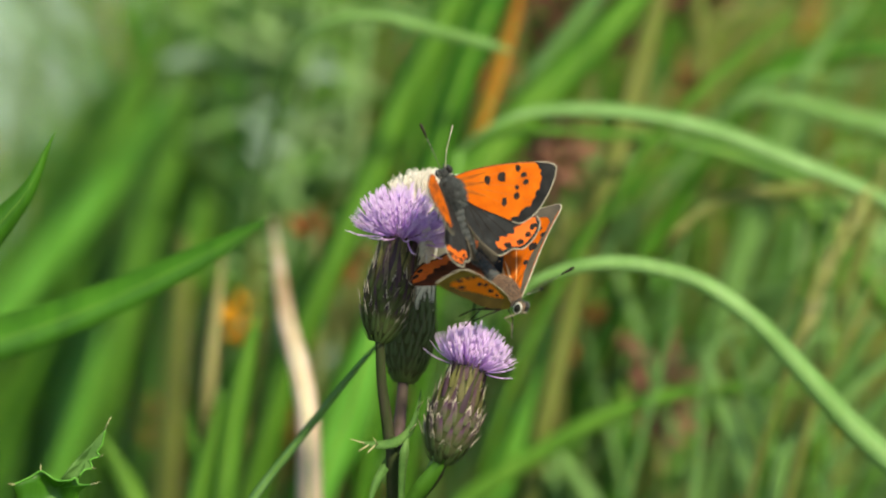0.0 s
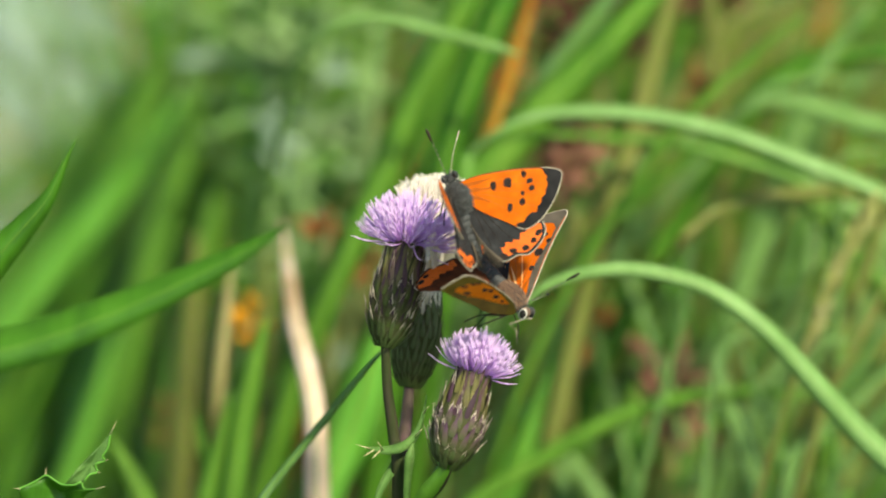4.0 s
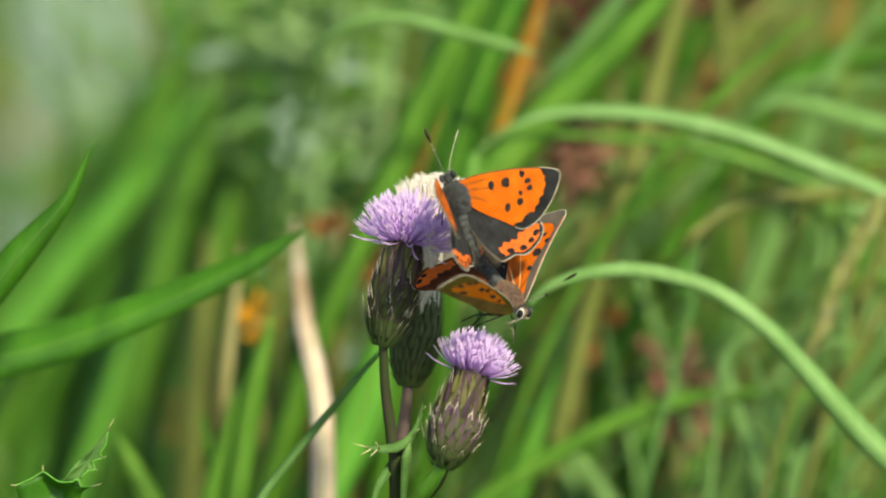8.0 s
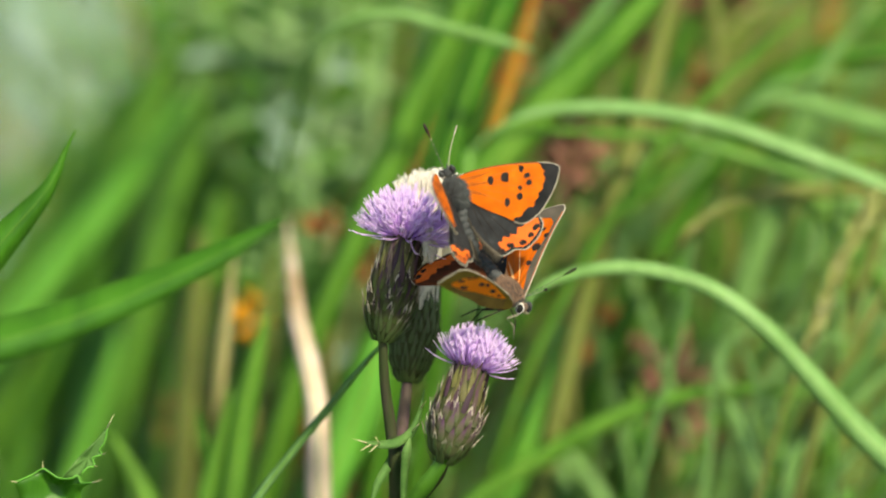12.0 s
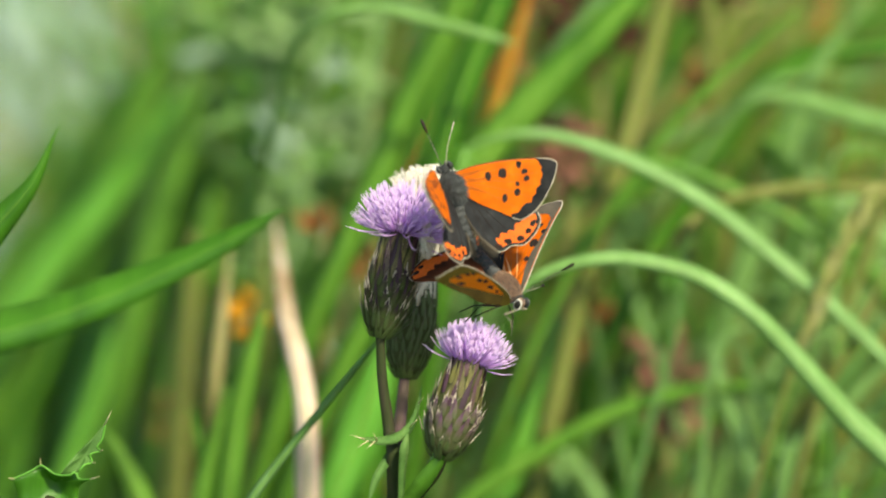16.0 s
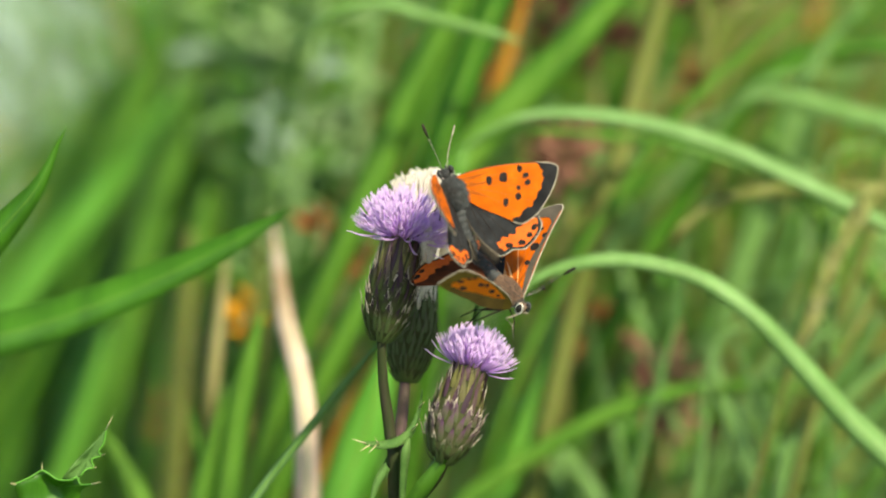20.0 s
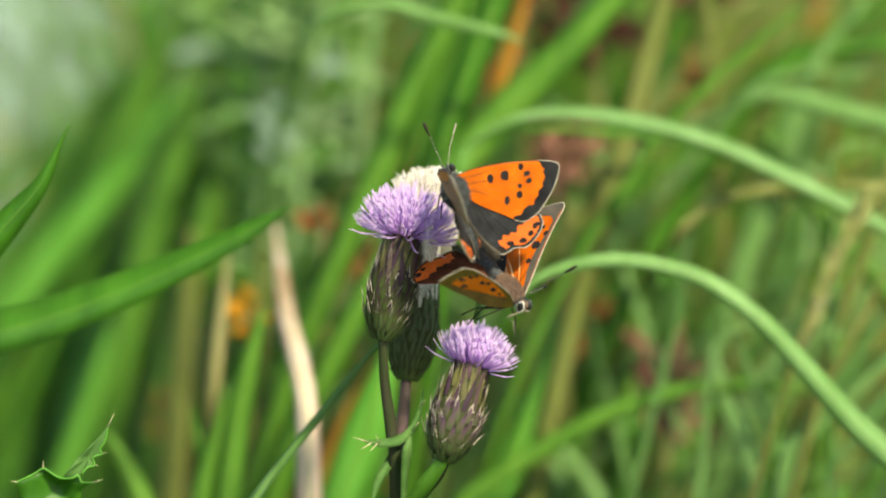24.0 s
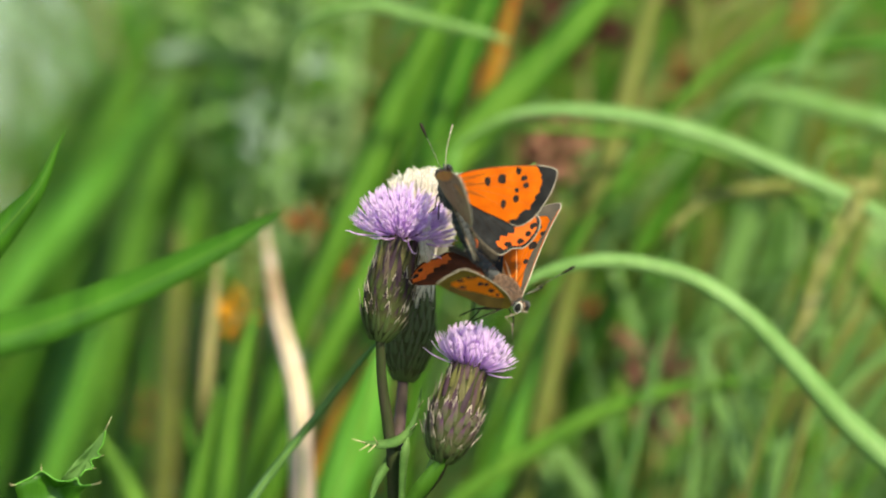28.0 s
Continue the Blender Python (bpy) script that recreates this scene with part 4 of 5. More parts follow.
def basis(x, y, z):
    """A turn whose columns, given as right, up, towards the viewer, become axes of the thistle's frame."""
    cols = [Vector((c[0], -c[2], c[1])).normalized() for c in (x, y, z)]
    return Matrix(cols).transposed().to_4x4()


def build_upper():
    m = basis((0.917, 0.40, 0), (-0.40, 0.917, 0), (0, 0, 1))
    b = thing("butterfly", (1.07, -7, 9.15), "orange and slate butterfly with spotted wings on the thistle", "butterfly", "pair of butterflies", turn=m)
    body_parts(b, 8.0, 5, "skin", 1.15, aside=-0.85)
    wings = {"fr": forewing(b, 1, at_mm(0.7, -0.25, 0.4), FORE, FORE_RIM, FORE_INNER, FORE_SPOTS), "hr": hindwing(b, 1, at_mm(0.7, 0.0, 0.25)),
             "fl": forewing(b, -1, at_mm(-1.5, 1.0, 0.9), FORE, FORE_RIM, FORE_INNER, FORE_SPOTS), "hl": hindwing(b, -1, at_mm(-0.9, 1.1, 0.5))}
    antenna(b, [(-0.3, 2.7, 0.3), (-0.3, 5.2, 0.6), (-0.35, 8.9, 0.9)])
    antenna(b, [(0.35, 2.7, 0.0), (1.6, 5.0, -2.2), (3.4, 7.4, -5.0)], True)
    leg(b, [(-0.8, 0.2, -1.2), (-2.4, -0.6, -1.8), (-3.4, -2.2, -1.4), (-4.6, -2.4, -2.0)])
    leg(b, [(-0.8, -0.8, -1.2), (-2.6, -1.8, -2.2), (-3.6, -3.8, -1.8)])
    return b, wings


def build_lower():
    m = basis((-0.62, -0.1, 0.76), (0.60, -0.66, 0.40), (0.46, 0.72, 0.5))
    turn = m.to_3x3()
    y = turn.col[1].normalized()
    x = (turn.col[0] - y * turn.col[0].dot(y)).normalized()
    m = Matrix((x, y, x.cross(y))).transposed().to_4x4()
    base = Vector((10.1, -6, -6.75))
    b = thing("butterfly", base, "orange spotted butterfly with half-raised wings facing down", "butterfly", "pair of butterflies", turn=m)
    body_parts(b, 7.5, 9, stout=0.85, coat="dark_fur", face="dark_fur")
    back = m.inverted()

    def seat(p, x, y, z):
        return back @ Matrix.Translation((Vector(p) - base) * MM) @ basis(x, y, z)

    spread = forewing(b, -1, seat((9.83, -4, -5.86), (-0.58, -0.78, 0.22), (0.63, -0.27, 0.73), (-0.51, 0.56, 0.65)), SPREAD, SPREAD_RIM, SPREAD_INNER, SPREAD_SPOTS, "smoke")
    fold_highlights(spread)
    raised_forewing(b, seat((9.71, -8, -8.15), (-0.779, 0.24, 0.579), (0.527, 0.75, 0.399), (-0.339, 0.616, -0.711)))
    # ground colour darkened for the shadow of the upper butterfly
    hindwing(b, 1, seat((7.16, -8.5, -5.9), (-0.89, -0.40, 0.2), (0.40, -0.52, 0.75), (-0.2, 0.76, 0.62)), ground="umber", dots=2)
    hindwing(b, -1, seat((9.01, -3, -4.88), (-0.59, -0.77, 0.24), (0.60, -0.23, 0.77), (-0.54, 0.60, 0.60)))
    inv = (back.to_3x3())

    def bl(p):
        return tuple(inv @ (Vector(p) - base))

    antenna(b, [bl((11.61, -8, -6.92)), bl((14.89, -9, -5.02)), bl((18.09, -10, -3.21))])
    antenna(b, [bl((11.7, -7, -6.84)), bl((13.35, 1, -6.38)), bl((14.5, 8, -5.92))])
    for rows in (((7.09, -7, -8.57), (4.44, -9, -8.8), (2.31, -8, -9.8)), ((8.32, -7, -8.82), (5.43, -9, -8.8), (3.13, -7, -11.29)), ((9.15, -7, -8.57), (6.91, -9, -9.38), (4.45, -7, -10.47)),
                 ((9.56, -7, -8.82), (10.2, -9, -10.28), (10.05, -7, -12.44))):
        leg(b, [bl(p) for p in rows])
    part("proboscis", mesh("proboscis", *tube([(*bl((10.7, -9, -9.46)), 0.12), (*bl((8.96, -10, -10.03)), 0.1), (*bl((9.95, -10, -11.02)), 0.08), (*bl((10.04, -9, -13.08)), 0.06)], 5), "rim"), b, "curled pale proboscis")
    return b


upper, wings = build_upper()
lower = build_lower()

# ---- grass ----
B = {}
B["left"] = grass_blade("grass_shoot", "broad deep green blade of grass arching low",
    [(-28.31, 38, 3.67, 0.26), (-32.74, 38, 0.94, 2.22), (-38.71, 38, -2.3, 3.92), (-49.8, 38, -7.59, 5.46), (-59.18, 38, -11.43, 6.48), (-66.85, 38, -14.07, 7.16), (-77.09, 38, -16.97, 7.16)], "deep", 0.3, 0.0, rib=0.015)
B["dark"] = grass_blade("grass_shoot", "dark green blade of grass with a slender tip",
    [(-57.95, 14, 16.58, 0.17), (-59.29, 14, 13.9, 0.67), (-60.63, 14, 10.55, 1.51), (-62.47, 14, 7.2, 2.51), (-65.65, 14, 3.43, 3.85), (-70.68, 14, -2.43, 5.02)], "deep", 0.2, 0.3, rib=0.015)
B["tip"] = grass_blade("grass_shoot", "pale green tip of a thin blade behind the butterflies",
    [(13.84, 16, 12.6, 0.1), (13.0, 16, 11.68, 0.7), (11.75, 16, 10.34, 1.2), (10.08, 16, 8.32, 1.4), (7.99, 16, 5.21, 1.4), (6.57, 16, 1.44, 1.4), (5.9, 16, -2.76, 1.3), (5.2, 16, -7.5, 1.2), (3.8, 16, -14.0, 1.1), (1.9, 14, -22.0, 1.1), (-0.8, 13, -30.0, 1.1), (-4.2, 12, -38.0, 1.1)], "pale", 0.12, 0.0)
B["thin"] = grass_blade("grass_shoot", "thin bluish green blade of grass behind the stem",
    [(-7.9, 18, -12.52, 0.25), (-11.42, 18, -16.04, 0.76), (-15.46, 18, -20.92, 1.09), (-20.5, 18, -27.22, 1.26), (-25.54, 18, -33.51, 1.43), (-29.74, 18, -39.39, 1.51)], "blue", 0.04, 0.0)
B["broad"] = grass_blade("grass_shoot", "broad lime green leaf behind the thistle stem",
    [(-10.39, 70, -10.39, 1.75), (-12.14, 70, -17.37, 5.24), (-14.32, 70, -24.36, 7.51), (-16.5, 70, -30.47, 7.33), (-18.68, 70, -35.71, 6.11), (-20.43, 70, -42.7, 5.24)], "lime", 0.12, 0.2)
B["straw"] = grass_blade("dry_grass_shoot", "dry cream straw blade",
    [(-27.01, 104, 5.01, 0.27), (-26.33, 97, 0.98, 1.07), (-25.47, 88, -4.33, 2.12), (-24.28, 76, -10.87, 2.89), (-22.11, 66, -18.19, 3.31), (-20.75, 62, -25.96, 3.47), (-20.46, 60, -38.23, 3.98), (-20.46, 60, -44.99, 3.98)], "straw", 0.06, 0.1, group="dry grass shoots")
B["straw2"] = grass_blade("dry_grass_shoot", "dry tan straw blade",
    [(-34.55, 90, 0.97, 0.27), (-34.85, 88, -4.33, 1.06), (-35.51, 86, -10.51, 1.94), (-36.34, 84, -18.43, 2.38), (-37.05, 84, -26.37, 2.29), (-38.39, 88, -40.6, 1.59)], "tan", 0.06, 0.0, group="dry grass shoots")
B["arch2"] = grass_blade("grass_shoot", "pale green blade of grass arching over beside the butterflies",
    [(11.19, 40, -7.6, 0.68), (13.75, 40, -5.04, 1.45), (18.45, 40, -3.07, 2.13), (25.28, 40, -2.05, 2.48), (32.11, 40, -2.82, 2.65), (39.37, 40, -5.21, 2.9), (47.05, 40, -10.67, 3.07), (54.31, 40, -18.28, 3.42),
     (61.15, 40, -25.96, 3.93), (67.55, 40, -31.94, 4.27), (74.81, 40, -38.34, 4.27)], "pale", 0.14, 0.0, rib=0.02)
B["low"] = grass_blade("grass_shoot", "green blade of grass bending low",
    [(58.03, 88, -22.91, 0.36), (50.95, 88, -22.02, 1.59), (42.99, 88, -22.02, 2.3), (35.03, 88, -23.09, 2.65), (25.3, 88, -26.27, 3.01), (15.56, 88, -31.58, 3.18), (6.73, 88, -37.07, 3.36), (1.42, 88, -41.49, 3.36)], "grass", 0.08, 0.1)
B["leaf_tip"] = grass_blade("grass_shoot", "pale leaf tip pointing across the grass",
    [(10.87, 75, 30.58, 0.35), (7.54, 75, 31.63, 1.4), (1.4, 75, 33.21, 2.1), (-4.73, 75, 34.7, 2.1), (-10.87, 75, 36.19, 1.93), (-17, 75, 35.14, 1.75), (-23.22, 80, 30.87, 1.41), (-26.04, 90, 21.35, 1.24)], "pale", 0.08, 0.1)
for name, pts, mat, lab in (
    ("top1", [(33.21, 86, 42.48, 3.53), (24.38, 86, 32.78, 5.47), (15.54, 86, 23.94, 6.35), (6.71, 86, 14.21, 6.35), (-2.11, 86, 3.62, 5.3), (-8.31, 86, -6.98, 4.41)], "grass", "broad bright green blade of grass"),
    ("top2", [(2.76, 95, 41.87, 3.56), (-1.24, 95, 32.98, 4.89), (-6.58, 95, 22.32, 5.33), (-11.02, 95, 11.65, 5.33), (-16.36, 95, 0.09, 4.45)], "grass", "bright green blade of grass"),
    ("top3", [(8.93, 88, 41.66, 4.42), (4.95, 88, 31.93, 5.13), (1.42, 88, 23.09, 5.13), (-1.24, 88, 13.36, 4.42), (-3.89, 88, 3.63, 3.98)], "deep", "deep green blade of grass"),
    ("top4", [(26.13, 109, 42.29, 2.69), (19.4, 109, 33.31, 4.13), (13.11, 109, 24.33, 4.49), (6.82, 109, 13.56, 4.49), (1.44, 109, 5.48, 3.59)], "blue", "bluish green blade of grass"),
    ("stem_right", [(34.76, 95, 41.87, 3.02), (32.09, 95, 32.09, 3.56), (28.98, 95, 20.54, 3.73), (25.43, 95, 8.98, 3.56), (21.87, 95, -3.47, 3.38), (18.31, 95, -17.69, 3.2)], "olive", "yellowing grass stem leaning behind"),
    ("seed_stem", [(62.42, 68, 3.57, 0.42), (59.81, 68, -2.53, 1.26), (56.32, 68, -10.37, 1.54), (53.27, 68, -18.22, 1.26), (50.22, 68, -27.81, 0.84)], "olive", "yellowing grass seed stem"),
    ("dark_right", [(73.64, 116, 32.13, 2.71), (62.81, 116, 31.22, 3.61), (54.69, 116, 28.52, 3.97), (48.37, 116, 23.55, 3.97), (43.41, 116, 16.33, 3.61), (37.54, 116, 7.31, 3.61)], "deep", "deep green arching blade of grass"),
    ("pale_right", [(72.91, 102, 18.85, 3.57), (63.98, 102, 20.64, 3.93), (55.04, 102, 23.32, 3.22), (49.68, 102, 23.77, 1.79), (44.32, 102, 21.53, 1.43)], "pale", "pale bent blade of grass"),
    ("thin_up", [(54.49, 88, 37.24, 0.71), (48.3, 88, 31.93, 1.59), (41.22, 88, 25.74, 1.95), (35.03, 88, 19.55, 1.95), (29.72, 88, 12.47, 1.77)], "grass", "thin green blade of grass"),
    ("bent_right", [(69.05, 82, 8.9, 2.11), (57.78, 82, 9.34, 2.64), (48.97, 82, 8.46, 2.29), (41.04, 82, 6.25, 1.76), (34.88, 82, 0.97, 1.76), (30.1, 110, -6.6, 1.6), (27.1, 130, -16.6, 1.6), (25.2, 140, -29.2, 1.6)], "olive", "yellowing bent blade of grass"),
    ("low_left", [(20.13, 98, -8.82, 1.06), (17.02, 98, -16.84, 3.56), (13.9, 98, -24.86, 4.8), (10.33, 98, -32.87, 5.35), (6.77, 98, -42.68, 5.35)], "lime", "lime green blade of grass beside the thistle"),
    ("low_pale", [(14.92, 110, -28.66, 0.9), (18.51, 110, -33.6, 3.06), (22.11, 110, -38.55, 3.96), (24.81, 110, -44.84, 3.96)], "pale", "pale blade of grass low down"),
    ("low_pale2", [(9.11, 115, -22.45, 0.9), (12.72, 115, -29.67, 3.61), (17.22, 115, -36.88, 4.87), (20.38, 115, -45, 4.87)], "pale", "pale green blade of grass behind the thistle"),
    ("low_pale3", [(30.62, 130, -18.14, 0.91), (28.8, 130, -26.34, 4.01), (27.43, 130, -34.54, 4.92), (26.98, 130, -44.57, 4.92)], "lime", "lime green blade of grass behind"),
    ("right_low1", [(41.22, 88, -15.83, 0.88), (43.43, 88, -23.8, 3.01), (46.53, 88, -31.76, 3.36), (49.18, 88, -40.6, 3.36)], "pale", "pale green blade of grass"),
    ("right_low2", [(68.5, 85, -10.5, 0.7), (63.2, 85, -18.45, 2.3), (57.9, 85, -26.39, 3), (53.49, 85, -34.33, 3.18), (49.96, 85, -42.28, 3.18)], "blue", "bluish green blade of grass"),
    ("right_low3", [(57.61, 78, -27.14, 0.52), (54.53, 78, -30.65, 2.28), (52.78, 78, -34.17, 2.63), (51.9, 78, -40.31, 2.63)], "pale", "pale seed head of grass"),
    ("straw_cover", [(-34.33, 74, -21.8, 0.35), (-35.55, 74, -28.81, 2.45), (-37.3, 74, -35.81, 3.68), (-38.88, 74, -43.7, 3.68)], "grass", "green blade of grass before the straw"),
    ("straw_cover2", [(-39.87, 78, -25.38, 0.35), (-38.55, 78, -31.53, 2.28), (-37.24, 78, -37.68, 3.16), (-36.18, 78, -44.7, 3.16)], "deep", "deep green blade of grass before the straw"),
    ("diag2", [(-45.34, 170, 25.39, 0.94), (-54.24, 170, 12.27, 5.62), (-64.55, 170, 0.09, 6.93), (-76.26, 170, -14.9, 6.18)], "lime", "green blade slanting far behind"),
    ("diag3", [(-50.37, 300, 32.73, 1.22), (-62.61, 300, 23.05, 6.12), (-75.87, 300, 14.38, 7.14), (-92.18, 300, 6.22, 6.12)], "blue", "bluish blade slanting far behind"),
    ("diag4", [(-34.8, 200, 26.86, 1.34), (-41.97, 200, 13.48, 4.4), (-49.14, 200, 1.05, 4.97), (-56.78, 200, -11.38, 4.78)], "deep", "deep green blade slanting behind"),
    ("diag5", [(-41.95, 150, 18.57, 0.55), (-35.49, 150, 20.88, 2.4), (-31.79, 150, 21.16, 1.11), (-28.09, 150, 19.5, 0.74)], "pale", "pale short blade far behind"),
    ("orange1", [(-9.97, 96, -15.04, 0.36), (-12.82, 96, -21.26, 2.31), (-16.2, 96, -28.38, 3.38), (-19.31, 96, -36.39, 3.91), (-21.54, 96, -44.4, 3.91)], "orange_leaf", "orange dying blade behind the thistle"),
    ("orange2", [(12.55, 97, 41.93, 1.42), (10.33, 97, 33.92, 2.3), (7.84, 97, 25.91, 2.68), (5.43, 97, 17.89, 2.3), (3.21, 97, 9.88, 2.14)], "orange_leaf", "orange dying blade of grass behind"),
    ("orange3", [(-15.8, 125, 5.54, 0.36), (-18.53, 125, 0.09, 2), (-20.8, 125, -6.27, 2.36), (-22.16, 125, -14.44, 2)], "rust", "rusty blade of grass behind the thistle"),
    ("thin1", [(33.84, 112, 5.49, 0.27), (30.24, 112, -3.51, 1.08), (26.19, 112, -14.31, 1.35), (22.14, 112, -26.91, 1.44), (19.44, 112, -41.31, 1.44)], "grass", "thin green blade of grass"),
    ("thin2", [(22.52, 108, -10.67, 0.27), (23.42, 108, -17.86, 1.07), (25.66, 108, -25.93, 1.34), (28.36, 108, -37.59, 1.43)], "pale", "thin pale blade of grass"),
    ("thin3", [(44.63, 84, -13.14, 0.26), (47.28, 84, -21.08, 1.23), (51.25, 84, -30.78, 1.59), (54.33, 84, -42.25, 1.59)], "blue", "thin bluish blade of grass"),
    ("thin4", [(68.05, 76, -3.42, 0.26), (62.79, 76, -13.94, 1.14), (57.53, 76, -24.47, 1.4), (54.02, 76, -36.74, 1.4)], "olive", "thin yellowing blade of grass"),
    ("thin5", [(69.55, 92, 14.28, 1.24), (67.78, 92, 7.19, 1.95), (65.29, 92, -0.8, 2.13), (61.74, 92, -10.56, 2.13)], "olive", "yellowing grass stem at the edge"),
    ("thin6", [(38.55, 120, -5.34, 0.37), (33.12, 120, -12.58, 1.99), (26.78, 120, -21.63, 2.72), (21.36, 120, -31.58, 2.9)], "blue", "bluish blade of grass leaning over"),
    ("thin7", [(57.69, 80, -38.61, 0.36), (62.09, 80, -31.57, 1.4), (67.37, 80, -24.54, 1.76), (73.53, 80, -17.5, 1.76)], "blue", "thin bluish blade of grass low down"),
    ("thin8", [(61.64, 70, -36.58, 0.35), (60.77, 70, -40.08, 1.22), (59.9, 70, -44.44, 1.22)], "lime", "lime tip of a blade of grass"),
    ("pale_low", [(49.52, 85, -36.98, 0.36), (51.73, 85, -33.01, 1.94), (56.14, 85, -29.93, 2.3), (60.56, 85, -25.51, 1.59)], "pale", "pale bluish blade of grass low down"),
    ("left_a", [(-32.14, 210, 41.48, 0.77), (-38.4, 210, 28, 3.66), (-45.13, 210, 14.53, 4.43), (-52.83, 210, -0.87, 4.23), (-59.09, 210, -15.3, 3.85)], "grass", "green blade slanting behind the weeds"),
    ("left_b", [(-43.92, 235, 47.05, 2.54), (-49.79, 235, 33.36, 3.52), (-56.64, 235, 19.66, 3.72), (-65.45, 235, 4.99, 3.33)], "blue", "bluish slanting blade far behind"),
    ("left_c", [(-49.73, 175, 18.89, 0.56), (-55.84, 175, 6.67, 2.82), (-61.95, 175, -5.55, 3.38), (-68.06, 175, -18.71, 3.2)], "deep", "deep green slanting blade behind"),
    ("left_d", [(-21.7, 220, 20.44, 0.58), (-27.51, 220, 10.75, 2.91), (-34.29, 220, 0.1, 3.49), (-41.07, 220, -11.53, 3.29)], "lime", "lime blade slanting behind the weeds"),
    ("grey_stem", [(-57.35, 210, 46.28, 0.8), (-55.81, 210, 36.66, 0.95), (-53.88, 210, 28.96, 0.88), (-52.34, 210, 23.19, 0.32), (-51.57, 210, 17.42, 0.16)], "straw", "pale dry grass stem far behind"),
    ("fill1", [(-25.25, 260, 26.94, 1.39), (-33.21, 260, 14.02, 5.97), (-41.16, 260, 1.09, 7.56), (-48.12, 260, -12.83, 6.96)], "blue", "bluish blade slanting deep behind the weeds"),
    ("fill2", [(-14.5, 280, 25.27, 1.41), (-21.05, 280, 11.18, 6.04), (-27.59, 280, -2.92, 7.25), (-33.63, 280, -17.02, 6.65)], "grass", "green blade slanting deep behind the weeds"),
    ("fill3", [(-32.02, 300, 19.48, 1.43), (-40.18, 300, 6.22, 6.73), (-49.35, 300, -6.02, 8.16), (-57.51, 300, -18.25, 7.75)], "deep", "broad green blade deep behind the weeds"),
    ("far_left1", [(-37.89, 190, 47.57, 3.23), (-41.69, 190, 36.18, 4.75), (-45.96, 190, 24.78, 5.51), (-51.18, 190, 11.49, 5.51), (-56.41, 190, -2.75, 5.13), (-59.25, 190, -15.1, 4.37)], "pale", "broad bright green blade far behind"),
    ("soft_a", [(-47.11, 185, 36.87, 1.53), (-51.72, 185, 26.63, 6.15), (-57.35, 185, 14.34, 7.68), (-64, 185, 1.53, 8.19), (-70.66, 185, -11.26, 8.19)], "grass", "broad green blade leaning behind the dark tip"),
    ("soft_b", [(-42, 165, 27, 1.5), (-45, 165, 18, 5.5), (-48.5, 165, 7, 7), (-52, 165, -6, 7.5), (-55, 165, -18, 7.5)], "grass", "broad green blade standing behind the grass"),
    ("soft_c", [(-53.54, 190, 22.22, 1.52), (-60.11, 190, 13.14, 6.06), (-67.68, 190, 3.03, 7.58), (-75.76, 190, -7.07, 8.08)], "grass", "broad green blade leaning low behind the grass"),
    ("soft_d", [(-37.63, 160, 14.05, 1.21), (-40.64, 160, 4.01, 5.02), (-43.65, 160, -8.03, 6.02), (-46.66, 160, -22.07, 6.52)], "grass", "green blade standing behind the straw"),
    ("soft_e", [(-53.22, 180, -2.03, 1.22), (-57.27, 180, -13.18, 5.07), (-60.82, 180, -25.34, 6.59), (-63.86, 180, -38.52, 6.59)], "lime", "lime blade standing low behind the grass"),
    ("soft_f", [(-41.9, 135, 2.5, 0.8), (-42.5, 135, -7.2, 3.6), (-43.5, 135, -18.2, 4.6), (-44.6, 135, -32.8, 5.0)], "olive", "yellowing blade standing behind the straw"),
    ("soft_g", [(-30.3, 135, 1.6, 0.8), (-30.8, 135, -9.0, 3.2), (-31.4, 135, -20.0, 4.0), (-32.3, 135, -34.7, 4.4)], "olive", "yellowing blade standing between the straws"),
    ("far_left2", [(-55.63, 150, -13.77, 0.74), (-58.13, 150, -23.01, 3.14), (-61.36, 150, -32.25, 3.88), (-65.06, 150, -42.42, 4.07)], "lime", "broad green blade far behind"),
    ("far_left3", [(-31.08, 160, 44.76, 2.79), (-32.47, 160, 36.38, 3.72), (-33.4, 160, 28.94, 3.16), (-33.87, 160, 18.7, 2.23)], "lime", "lime green blade far behind"),
    ("mid_left1", [(-20.34, 125, -2.63, 1.27), (-23.07, 125, -11.72, 4.18), (-25.79, 125, -21.71, 4.9), (-28.52, 125, -32.6, 5.09), (-30.33, 125, -41.68, 5.09)], "grass", "green blade of grass between the straws"),
    ("mid_left2", [(-28.81, 74, -10.42, 0.88), (-31, 74, -19.18, 3.5), (-32.75, 74, -27.93, 4.2), (-34.06, 74, -38.44, 4.2)], "grass", "green blade of grass beside the straw"),
    ("mid_left4", [(-53.12, 80, -28.94, 0.35), (-50.92, 80, -33.33, 2.63), (-48.28, 80, -38.61, 3.87), (-46.08, 80, -43.89, 3.87)], "grass", "green blade of grass low down"),
):
    B[name] = grass_blade("grass_shoot", lab, pts, mat, 0.08, 0.25 * math.sin(len(name) * 7.0))


